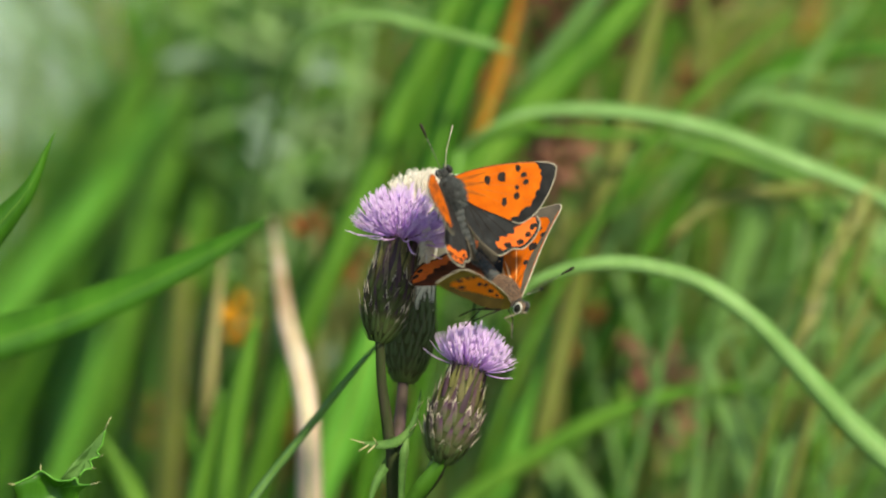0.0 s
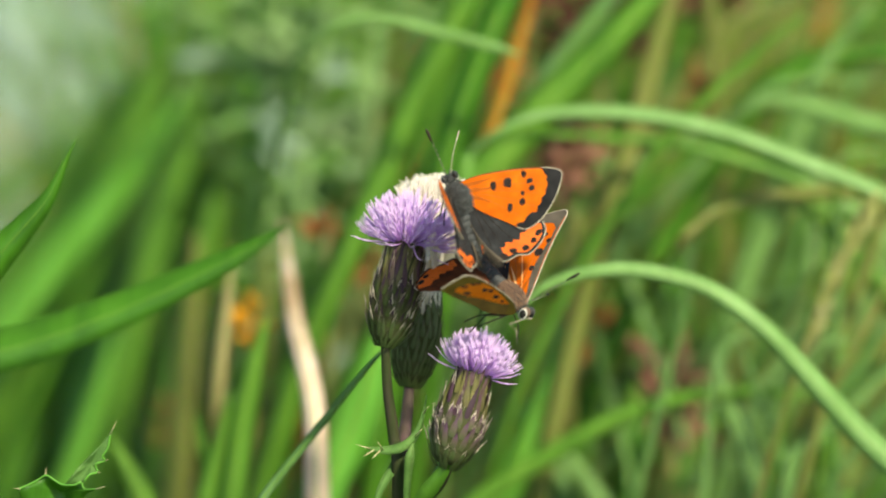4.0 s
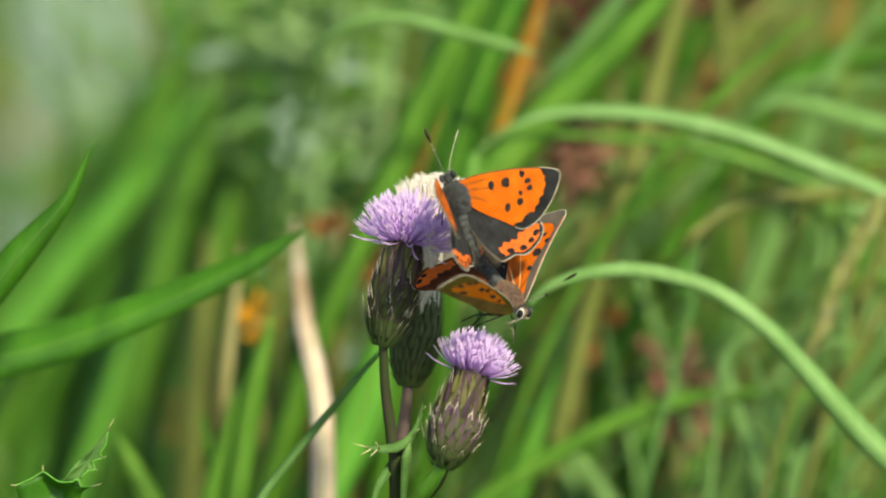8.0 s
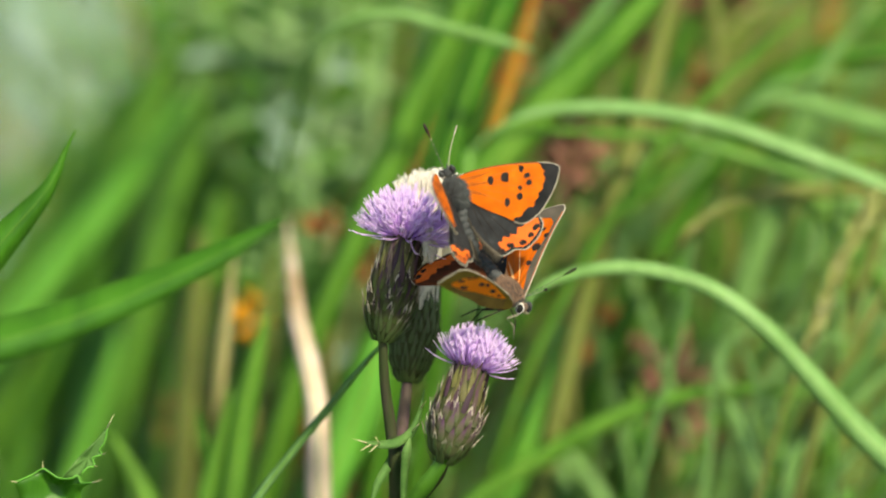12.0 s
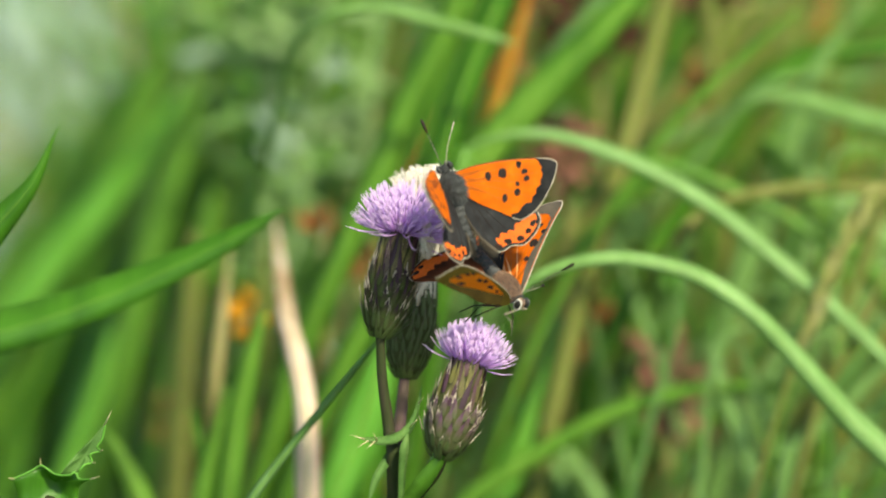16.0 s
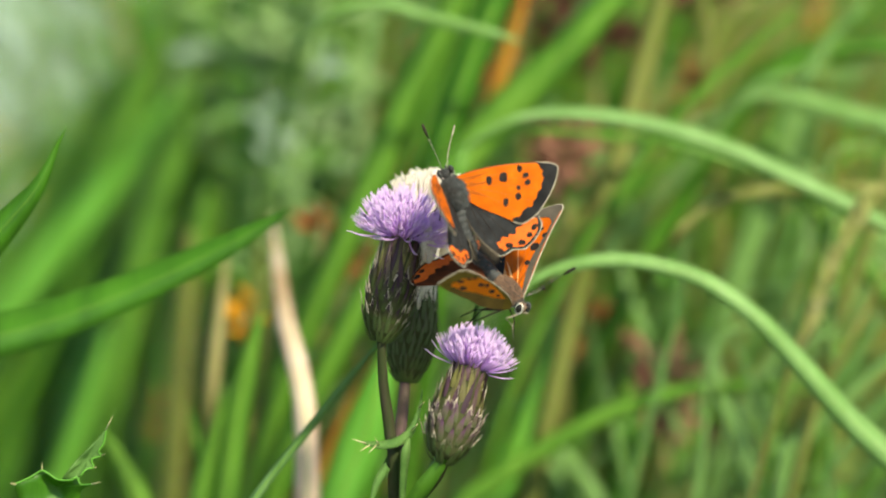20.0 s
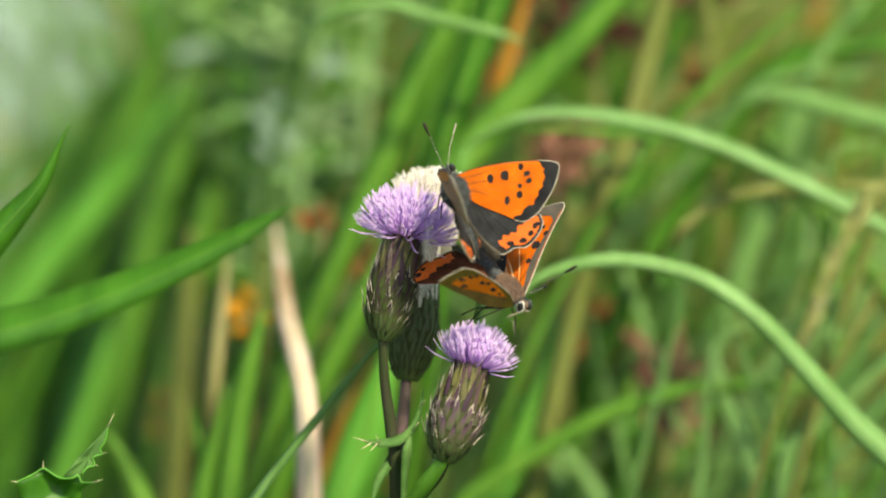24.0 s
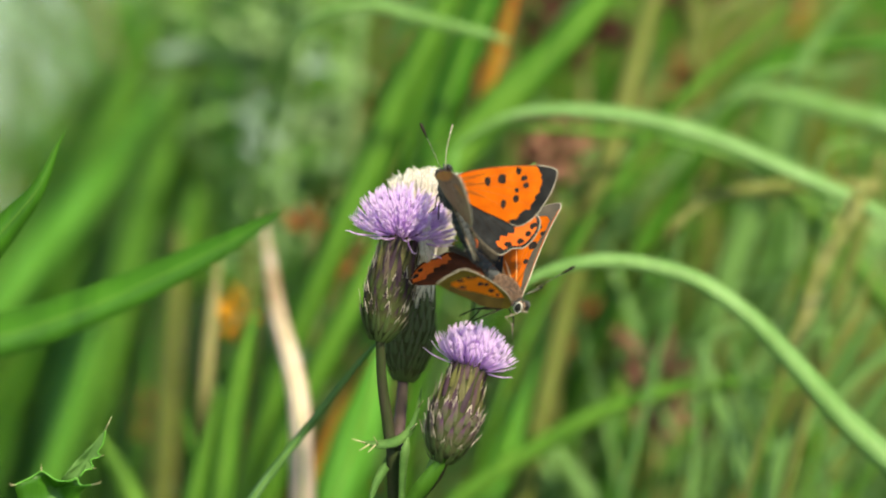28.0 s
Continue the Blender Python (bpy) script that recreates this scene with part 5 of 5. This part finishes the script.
def seed_spikelets(ob, rows, seed):
    """Short pale spikelets set close along the upper part of a grass stem."""
    rnd = random.Random(seed)
    base = (FRAME.inverted() @ ob.matrix_world).translation / MM
    line = spline(rows, 12)
    kinds = []
    for k in range(3):
        ln = (5.0, 6.5, 8.0)[k]
        kinds.append(mesh("spikelet", *ribbon(spline([(0.1 * k, 0, ln, 0.15), (0.25, 0, ln * 0.55, 1.1), (0, 0, 0, 0.4)], 3), 0.3, 0.4 * k), "spike"))
    for k in range(130):
        p = Vector(line[int(len(line) * 0.75 * k / 130)][:3]) - base
        m = Matrix.Translation(p * MM) @ Matrix.Rotation(radians(rnd.uniform(8, 34)), 4, "Y") @ Matrix.Rotation(rnd.choice((-1, 1)) * radians(rnd.uniform(2, 30)), 4, "X") @ Matrix.Rotation(rnd.uniform(-1, 1), 4, "Z")
        part("spikelet", kinds[rnd.randrange(3)], ob, "", m)


seed_spikelets(B["seed_stem"], [(63.5, 68, 3.5, 1), (59.81, 68, -2.53, 1), (56.32, 68, -10.37, 1), (53.27, 68, -18.22, 1), (50.22, 68, -27.81, 1)], 15)


def build_arching_plant():
    """A grass plant: an upright culm, and two leaves that arch away from it."""
    joint = Vector((2.45, 74, 14.97))
    foot = joint + DOWN * (height(joint) + 5) + Vector((-30, 20, 0))
    foot = foot + DOWN * (height(foot) + 5)
    plant = thing("grass_plant", foot, "grass plant with long pale leaves arching over", "grass")
    j = joint - foot
    v, f = tube(spline([(*j, 1.2), (*(j * 0.8 + Vector((-7, 4, 0))), 1.5), (*(j * 0.4 + Vector((-5, 4, 0))), 1.8), (0, 0, 0, 2.2)], 6), 7)
    part("culm", mesh("culm", v, f, "grass"), plant, "round green culm")
    leaves = []
    for rows, mat in (([(85.47, 74, -0.79, 0.52), (76.71, 74, 3.42, 1.93), (68.65, 74, 7.45, 2.54), (61.82, 74, 10.59, 2.8), (53.94, 74, 13.75, 2.98), (43.43, 74, 17.87, 2.98), (32.93, 74, 20.49, 2.8), (23.29, 74, 21.54, 2.62), (15.41, 74, 21.37, 2.02), (10.59, 74, 20.32, 1.31), (7.09, 74, 18.65, 0.88), (4.55, 74, 16.9, 0.62), (2.45, 74, 14.97, 0.52)], "pale"),
                      ([(66.62, 92, 2.57, 0.35), (61.74, 92, 7.01, 1.42), (54.65, 92, 11.45, 1.78), (44.89, 92, 14.99, 1.95), (34.2, 90, 17.45, 1.78), (24.38, 86, 18.11, 1.41), (15.47, 80, 18.38, 1.06), (8.42, 76, 17.62, 0.71), (2.45, 76, 14.99, 0.62)], "grass")):
        line = spline([(*(Vector(r[:3]) - joint), r[3]) for r in rows], 7)
        v, f = ribbon(line, 0.07, 0.0)
        leaves.append(part("leaf", mesh("leaf", v, f, mat), plant, "long arching grass leaf", Matrix.Translation(j * MM)))
    return plant, leaves, j


arch_plant, arch_leaves, arch_joint = build_arching_plant()


# ---- other growth behind ----
def leafy_plant(name, label, category, stem_pts, mat, n, size, seed, width=0.21):
    """An upright weed: a stem and many small narrow leaves."""
    rnd = random.Random(seed)
    rows = to_ground([(*p, 1.0) for p in stem_pts], 40)
    base = Vector(rows[-1][:3])
    ob = thing(name, base, label, category)
    line = spline([(*(Vector(r[:3]) - base), 0.8) for r in rows], 8)
    part("stem", mesh("stem", *tube(line, 6), "grey"), ob)
    cut = int(len(line) * 0.62)
    for k in range(n):
        p = line[rnd.randrange(0, cut)]
        a, rise = rnd.uniform(0, 2 * math.pi), rnd.uniform(-0.3, 1.1)
        way = Vector((math.cos(a), math.sin(a) * 0.7, rise)).normalized()
        ln = size * rnd.choice((rnd.uniform(0.4, 0.8), rnd.uniform(0.7, 1.4)))
        q = Vector(p[:3]) + way * rnd.uniform(0, 0.4) * size
        droop = Vector((0, 0, -ln * rnd.uniform(0.0, 0.25)))
        pts = [(*(q + way * ln + droop), 0.2), (*(q + way * ln * 0.6 + droop * 0.2), ln * width), (*(q + way * ln * 0.25), ln * width * 0.8), (*q, 0.4)]
        part("leaf", mesh("leaf", *ribbon(spline(pts, 3), 0.2, rnd.uniform(-1, 1)), rnd.choice(mat)), ob)
    return ob


def broad_leaves():
    """A broad-leaved plant standing behind, its pale leaves turned to the light."""
    rnd = random.Random(9)
    foot = Vector((-88.59, 620, 29.49))
    foot = foot + DOWN * (height(foot) + 3)
    ob = thing("broad_leaved_plant", foot, "broad-leaved plant with pale glaucous leaves", "plant")
    for p, ln, w, slant in (((-87.67, 600, 13.44), 46, 24, 0.1), ((-78.39, 640, 39.69), 44, 20, 0.5), ((-98.38, 620, 39.28), 44, 22, -0.3), ((-89.38, 560, -3.44), 40, 20, 0.4), ((-53.41, 700, 48.56), 26, 13, 0.2), ((-102.2, 600, 13.44), 44, 22, 0.3), ((-89.19, 660, 56.34), 40, 22, 0.2)):
        a = Vector(p) - foot
        way = Vector((math.sin(slant), 0.1, math.cos(slant)))
        pts = [(*(a + way * ln * 0.6), 0.6), (*(a + way * ln * 0.35), w * 0.7), (*a, w), (*(a - way * ln * 0.3), w * 0.8), (*(a - way * ln * 0.5), 2.0)]
        part("leaf", mesh("leaf", *ribbon(spline(pts, 5), 0.08, rnd.uniform(-0.3, 0.3)), "glaucous"), ob, "pale glaucous leaf")
        q = a - way * ln * 0.45
        part("stalk", mesh("stalk", *tube(spline([(*q, 1.2), (*(q * 0.5 + Vector((0, 10, 0))), 1.6), (0, 0, 0, 2.0)], 5), 6), "grey"), ob)
    return ob


broad_leaves()
for label, stem, mats, n, size, seed in (
    ("grey-green leafy weed behind the thistle", [(-19.91, 150, 44.93), (-21.65, 150, 33.7), (-23.08, 150, 22.46), (-25.02, 150, 8.17)], ("grey", "leaf", "grass", "grey", "grass", "leaf", "grey", "leaf", "frost"), 190, 8.5, 3),
    ("grey-green leafy weed behind the grass", [(-33.78, 172, 46.38), (-34.28, 172, 34.28), (-35.29, 172, 19.16), (-36.3, 172, 2.02)], ("grey", "leaf", "grass", "leaf", "grass", "grey", "pale", "leaf", "grey", "frost"), 190, 9.0, 4),
    ("grey-green leafy weed deep in the grass", [(-12.89, 160, 38.26), (-13.69, 160, 27.19), (-14.7, 160, 15.1), (-16.51, 160, 3.02)], ("grey", "leaf", "deep"), 130, 8.0, 6),
    ("pale green leafy weed behind the thistle", [(-28.29, 155, 45.79), (-29.3, 155, 34.59), (-30.12, 155, 23.4), (-31.13, 155, 9.16)], ("leaf", "grey", "grass", "pale", "leaf"), 170, 7.5, 7),
    ("fresh green leafy weed behind the thistle", [(-41.69, 215, 50.84), (-42.7, 215, 38.64), (-43.72, 215, 24.4), (-45.25, 215, 6.1)], ("grass", "leaf", "grey"), 150, 10.0, 8),
):
    leafy_plant("weed", label, "weed", stem, mats, n, size, seed)


def clump(name, label, category, centre, radius, mat, n, seed, leaf, stalk=True, tall=1.0):
    """A withered head or leaf cluster of many small curled pieces on a stalk."""
    rnd = random.Random(seed)
    c = Vector(centre)
    foot = c + DOWN * (height(c) + 4) + Vector((rnd.uniform(-12, 12), 0, 0))
    foot = foot + DOWN * (height(foot) + 4)
    ob = thing(name, foot, label, category)
    j = c - foot
    part("stalk", mesh("stalk", *tube(spline([(*j, 0.7), (*(j * 0.6 + Vector((3, 0, 0))), 0.9), (0, 0, 0, 1.1)], 6), 5), "olive"), ob)
    for k in range(n):
        d = Vector((rnd.gauss(0, 1), rnd.gauss(0, 1), rnd.gauss(0, 1))).normalized()
        p = j + Vector((d.x, d.y, d.z * tall)) * radius * rnd.uniform(0.1, 0.8)
        w = (d + Vector((rnd.uniform(-.6, .6), rnd.uniform(-.6, .6), rnd.uniform(-.2, .8)))).normalized()
        ln = leaf * rnd.uniform(0.6, 1.3)
        q = p + w * ln
        m = (p + q) / 2 + Vector((rnd.uniform(-.2, .2), rnd.uniform(-.2, .2), rnd.uniform(-.2, .2))) * ln
        pts = [(*q, ln * 0.06), (*m, ln * 0.34), (*p, ln * 0.12)]
        part("piece", mesh("piece", *ribbon(spline(pts, 3), 0.2, rnd.uniform(-1.5, 1.5)), mat), ob)
    return ob


clump("dead_leaf", "dark brown dead leaves behind the seed head", "dead leaf", (14.42, 150, 15.34), 6.0, "maroon", 34, 21, 6, tall=1.3)
clump("dead_leaf", "brown dead leaves in the grass", "dead leaf", (20.52, 125, -10.81), 4.4, "rust", 30, 22, 6, tall=2.0)
# added dark pieces that stand for the shade in a grass gap
clump("dead_leaf", "dark brown pieces put for a shaded gap in the grass", "dead leaf", (-52.07, 230, -21.35), 8.0, "maroon", 44, 23, 7, tall=1.2)
clump("dead_leaf", "brown dead leaves deep in the grass", "dead leaf", (-44.27, 230, -11.6), 6.0, "brown", 30, 24, 6, tall=1.2)
clump("seed_head", "brown withered seed head on a stalk", "seed head", (18.56, 100, 14.81), 4.8, "brown", 100, 1, 3.6, tall=1.15)
clump("dead_leaf", "rusty dead leaves low in the grass", "dead leaf", (34.29, 112, -22.41), 5.0, "brown", 30, 2, 6, tall=1.6)
clump("dead_leaf", "rusty dead leaves low in the grass", "dead leaf", (33.74, 230, -36.96), 6.0, "rust", 24, 3, 6, tall=1.3)
clump("dead_leaf", "dark red dead leaves high in the grass", "dead leaf", (11.98, 135, 38.5), 4.2, "maroon", 30, 4, 6, tall=1.8)
clump("dead_leaf", "orange dying leaves behind the grass", "dead leaf", (8.54, 125, 27.34), 3.0, "rust", 20, 5, 5, tall=1.8)
clump("dead_leaf", "dark red dead leaves at the far edge", "dead leaf", (42.14, 150, 43.06), 5.0, "maroon", 30, 6, 6)
clump("dead_leaf", "dark red dead leaves deep behind the grass", "dead leaf", (23.87, 135, 35.76), 6.0, "maroon", 64, 16, 6, tall=1.5)
clump("dead_leaf", "orange dying leaf behind the grass", "dead leaf", (39, 120, 24.98), 2.6, "rust", 18, 7, 4, tall=1.6)
clump("dead_leaf", "reddish dead leaves behind the thistle", "dead leaf", (-20.06, 105, 2.78), 2.4, "rust", 16, 8, 4, tall=1.6)
clump("dead_leaf", "orange dead leaf behind the thistle", "dead leaf", (-14.24, 105, -1.7), 2.4, "rust", 16, 9, 4)
clump("dead_leaf", "rusty dead leaf low in the grass", "dead leaf", (-46.57, 150, -29.02), 2.6, "rust", 16, 10, 4)
clump("dead_leaf", "orange dead leaf under the broad leaf", "dead leaf", (-15.52, 100, -36.49), 3.4, "rust", 20, 11, 4)
clump("yellow_flower", "orange-yellow flower out in the grass", "flower", (-31.94, 96, -11.03), 2.2, "yellow", 26, 12, 3.4, tall=1.4)


def random_shoots():
    """The nearer shoots of the meadow behind, mostly leaning to one side as the wind has set them."""
    rnd = random.Random(5)
    far = []
    for k in range(450):
        thin = 300 <= k < 330
        d = rnd.uniform(80, 130) if thin else rnd.uniform(110, 420)
        s = (1300 + d) / 1300
        u, v = rnd.uniform(-75, 80) * s, rnd.uniform(-42, 44) * s
        if thin:
            u, v = rnd.uniform(26, 85) * s, rnd.uniform(-60, 0) * s
        if 350 <= k < 400:
            d = rnd.uniform(240, 420)
            u, v = rnd.uniform(-52, -6) * 1.25, rnd.uniform(-8, 40) * 1.25
        elif k >= 400:
            u, v = rnd.uniform(8, 75) * s, rnd.uniform(-62, -14) * s
        elif (u < -38 and v > -4) or (6 < u < 26 and v > 14 and d < 260) or (d < 170 and -46 < u < -10):
            continue
        slant = radians(rnd.gauss(26, 20) if rnd.random() < 0.75 else rnd.gauss(-18, 25))
        ln, w = rnd.uniform(22, 60), rnd.uniform(1.0, 2.6) if rnd.random() < 0.6 else rnd.uniform(2.4, 5.0)
        w = rnd.uniform(0.7, 1.5) if thin else w
        droop = rnd.uniform(-0.2, 0.9)
        way = Vector((math.sin(slant), rnd.uniform(-0.2, 0.2), math.cos(slant)))
        tip = Vector((u, d, v)) + way * ln
        pts = [(*(tip + Vector((ln * 0.35 * droop, 0, -ln * 0.3 * droop))), 0.5), (*(tip - way * ln * 0.25), w * 0.6), (*(tip - way * ln * 0.6), w), (*(tip - way * ln), w)]
        if u < -8 and v < -6:
            kinds = ["grass", "lime", "deep", "grass", "pale", "lime"]
        elif u < -8:
            kinds = ["grass", "grass", "lime", "deep", "blue", "blue"]
        elif v > 2:
            kinds = ["deep", "olive", "olive", "grass", "blue", "deep", "rust", "deep"]
        else:
            kinds = ["grass", "pale", "pale", "blue", "olive", "lime", "blue", "pale"]
        mat = rnd.choice(kinds)
        word = {"lime": "lime green", "grass": "fresh green", "pale": "pale green", "deep": "deep green", "blue": "bluish green", "olive": "yellowing", "straw": "dry straw-coloured", "rust": "rusty dry", "brown": "brown dry"}[mat]
        if d > 265:
            far.append((*ribbon(spline(to_ground(pts), 4), 0.16, rnd.uniform(-0.6, 0.6)), mat))
            continue
        grass_blade("grass_shoot", word + " shoot of meadow grass behind the thistle", pts, mat, 0.16, rnd.uniform(-0.6, 0.6), n=4)

    names = sorted({m for _, _, m in far})
    me = mesh("far_grass", *join(*[(v, f) for v, f, _ in far]), names[0])
    for m in names[1:]:
        me.materials.append(M[m])
    marks = [names.index(m) for _, f, m in far for _ in f]
    me.polygons.foreach_set("material_index", marks)
    ob = new("far_grass", me)
    ob.matrix_world = FRAME
    tagged(ob, "taller green shoots deep in the meadow", "grass", kind="stuff")


random_shoots()


def meadow():
    """The grass of the meadow, too many blades to count; clear along the line of sight in front of the thistle."""
    rnd = random.Random(77)
    verts, faces = [], []
    for k in range(21000):
        near = k < 6500
        if near:
            y = 0.16 + 2.4 * rnd.random() ** 1.5
            x = rnd.uniform(-1, 1) * (0.18 + 0.24 * y)
        else:
            x, y = rnd.gauss(0, 1.5), rnd.gauss(0.4, 1.7)
            if y > 0.1 and abs(x) < 0.18 + 0.24 * y:
                continue
            if y <= 0.1 and abs(x) < 0.35 and y > -1.5:
                continue
        h = rnd.uniform(0.16, 0.62) if y < 0.5 else rnd.uniform(0.14, 0.55)
        if x < -0.02 - 0.03 * y and near:
            h *= 0.82
        a = rnd.uniform(0, 2 * math.pi)
        bend = h * rnd.uniform(0.1, 0.75)
        w = rnd.uniform(0.0018, 0.0045)
        dx, dy = math.cos(a), abs(math.sin(a)) * (0.3 if y < 0.25 else 1) * (1 if rnd.random() < 0.7 or y < 0.4 else -1)
        if not near:
            dx, dy = dx * 0.4, dy * 0.4
        sx, sy = -math.sin(a) * w, math.cos(a) * w * 0.4
        sx = w * 0.75 if abs(sx) < w * 0.6 else sx
        o = len(verts)
        for i in range(7):
            t = i / 6
            px, py = x + dx * bend * t * t, y + dy * bend * t * t
            pz = -0.004 + h * (t - 0.32 * (bend / h) * t * t * t)
            q = (1 - t) ** 0.6 if t > 0.5 else 0.75 + 0.2 * t
            q = max(q, 0.04)
            verts += [(px - sx * q, py - sy * q, pz), (px + dx * w * 0.2, py + w * 0.35 * q, pz), (px + sx * q, py + sy * q, pz)]
        for i in range(6):
            for s in (0, 1):
                p = o + 3 * i + s
                faces.append((p, p + 1, p + 4, p + 3))
    me = bpy.data.meshes.new("meadow_grass")
    me.from_pydata(verts, [], faces)
    me.materials.append(M["meadow"])
    me.polygons.foreach_set("use_smooth", [True] * len(me.polygons))
    return tagged(new("meadow_grass", me), "dense green meadow grass behind the thistle", "grass", kind="stuff")


meadow()


# ---- what moves ----
HINGE = {"fr": (0.7, -0.25, 0.4), "hr": (0.7, 0.0, 0.25), "fl": (-1.5, 1.0, 0.9), "hl": (-0.9, 1.1, 0.5)}


def wing_pose(key, angle, sweep, slip=0.0):
    """Right wings rise from 0; left wings are mirrored, so that 180 would lie flat on the other side."""
    left = key[1] == "l"
    turn = radians(angle - 180) if left else radians(angle)
    x, y, z = HINGE[key]
    if not left:
        x -= slip
    elif key == "hl":
        x, y, z = x - 0.8 * slip, y - 0.9 * slip, z + 0.55 * slip
    return at_mm(x, y, z) @ Matrix.Rotation(-turn, 4, "Y") @ Matrix.Rotation(radians(sweep if left else -sweep), 4, "Z")


def motions():
    # seconds, right wing, left wing (degrees about the body)
    beats = [(0, 0, 98), (1, 0, 97), (2, 0, 97), (3, 0, 96), (3.5, 0, 92), (5.5, 0, 88), (6, 0, 86), (6.5, 0, 90), (7.5, 0, 88), (8, 0, 91), (8.5, 0, 77),
             (9, 0, 91), (10, 0, 93), (11, 0, 93), (12.5, 0, 96), (14.5, 0, 99), (15, 0, 100), (15.5, 6, 103), (16, 0, 101), (17, 0, 104), (17.5, 0, 102),
             (18, 0, 100), (19, 0, 98), (20, 0, 96), (21.5, 0, 94), (23.5, 0, 81), (24, 0, 80), (24.5, 0, 79), (24.8, 8, 69), (25, 48, 40), (25.2, 39, 43),
             (25.4, 29, 46), (25.6, 22, 50), (25.8, 18, 55), (26, 15, 60), (26.3, 12, 64), (26.6, 9, 69), (27, 8, 73), (28, 8, 75)]
    for key in ("fr", "hr", "fl", "hl"):
        rows = []
        for t, r, l in beats:
            l = l if l < 90 else 90 + 0.55 * (l - 90)
            closed = max(0.0, 1 - abs((l - r) - 0) / 60.0)
            if key[1] == "r":
                a = r
            else:
                shut = min(1.0, max(0.0, (80 - l) / 16))
                hind = 100 + (l - 88) * (1.3 if l > 88 else 0.6)
                a = l if key[0] == "f" else hind * (1 - shut) + (l + 4) * shut
            sweep = {"fr": 5 * closed + 0.4 * min(r, 10), "hr": -14 * closed, "fl": 8 * closed - 9 * (1 - closed), "hl": 4 * closed}[key]
            rows.append((t, wing_pose(key, a, sweep, (1.2 if key == "fr" else 1.1) * closed)))
        walk(wings[key], rows)

    def sway(ob, rows):
        """Shifts to the right and up (mm) as the wind takes a blade."""
        m = ob.matrix_world.copy()
        walk(ob, [(t, Matrix.Translation((RIGHT * u + UP * v) * MM) @ m) for t, u, v in rows])

    sway(B["left"], [(0, 2.2, 1.2), (1, 1.6, 1.6), (2, 1.8, 2.4), (3, 3.2, 0.4), (3.5, 3.5, 0.4), (5.5, 4.2, 0.5), (6, 4.4, 0.5), (7, 5.5, 1.0), (8, 6.3, -0.2), (9, 8.8, 0.0), (10, 9.4, 3.4),
                     (11, 4.3, 1.2), (12, 3.6, 1.2), (12.5, 3.2, 1.4), (14.5, 2.4, 3.2), (15, 2.4, 3.7), (16, 3.9, 2.0), (17, 2.7, 1.1), (18, 4.1, 2.1), (21, 5.1, 2.3), (24, 5.0, 2.6), (25, 5.3, 2.5),
                     (26, 5.0, 2.4), (28, 4.6, 2.0)])
    sway(B["dark"], [(0, 0.6, 1.0), (1, 0.6, 1.3), (2, 0.1, 1.2), (3, 2.1, 0.5), (3.5, 2.4, 0.4), (5.5, 3.4, 0.1), (6, 3.6, 0.0), (7, 3.4, 0.7), (8, 5.2, -0.4), (9, 5.3, -0.8), (10, 4.6, 0.9), (11, 2.8, 0.9),
                     (12, 2.7, 0.9), (14.5, 0.6, 1.9), (15, 0.4, 2.2), (16, 0.8, 1.0), (17, 0.8, 0.8), (18, 1.1, 1.5), (21, 1.9, 1.3), (24, 2.0, 1.5), (25, 2.2, 1.3), (26, 2.0, 1.4), (28, 2.2, 1.1)])
    sway(B["leaf_tip"], [(0, 0, 0), (2.5, -0.6, 0), (8, 0.8, 0.1), (14.5, 1.2, 0.4), (17, -1.8, 1.0), (18, 0.2, 1.2), (25, 0.6, 1.0), (28, 0.2, 0.9)])
    sway(B["top1"], [(0, 0, 0), (12.5, 0, 0), (14.5, -0.5, 0), (15.5, -1.4, -0.2), (16.5, -2.8, -0.4), (17, -3.8, -0.5), (18, -4.2, -0.5), (28, -4.4, -0.5)])
    sway(B["broad"], [(0, 0, 0), (14.5, 0, 0), (15.5, 0.8, -1.5), (17, 1.6, -4.5), (28, 1.6, -5.0)])
    sway(B["straw"], [(0, 0, 0), (2.5, -0.2, 0), (8, 0.3, 0), (14.5, -0.2, 0), (17, -1.2, 0), (18, -0.9, 0), (25, -0.8, 0), (28, -0.8, 0)])

    def swing(ob, at, rows):
        walk(ob, [(t, Matrix.Translation(at * MM) @ Matrix.Rotation(radians(a), 4, "Y")) for t, a in rows])

    swing(arch_leaves[0], arch_joint, [(0, 0), (2, -0.7), (3, -0.6), (5.5, -0.6), (8, -0.8), (11, -1.5), (12.5, -1.4), (14.5, 0.3), (15.0, 3.2), (15.2, 8), (15.4, 24), (15.7, 21), (16, 18), (16.4, 13), (16.7, 18),
                                      (17, 25), (17.4, 21), (18, 16), (18.5, 11), (19, 7), (20, 3.5), (21, 3.6), (25, 4.2), (28, 2.4)])
    swing(arch_leaves[1], arch_joint, [(0, 0), (5.5, 0.6), (8, 0.5), (14.5, 0), (15.4, 13), (16, 8), (17, 22), (18, 14), (19, 6), (20, 2), (28, 1)])
    sway(B["arch2"], [(0, 0, 0), (3, 0, -0.3), (8, 0.3, -0.3), (12, 0.2, -0.6), (14.5, 0, -0.1), (17, -0.4, 0.3), (18, -0.2, 0.3), (25, -0.2, 0.0), (28, -0.4, -0.1)])


motions()
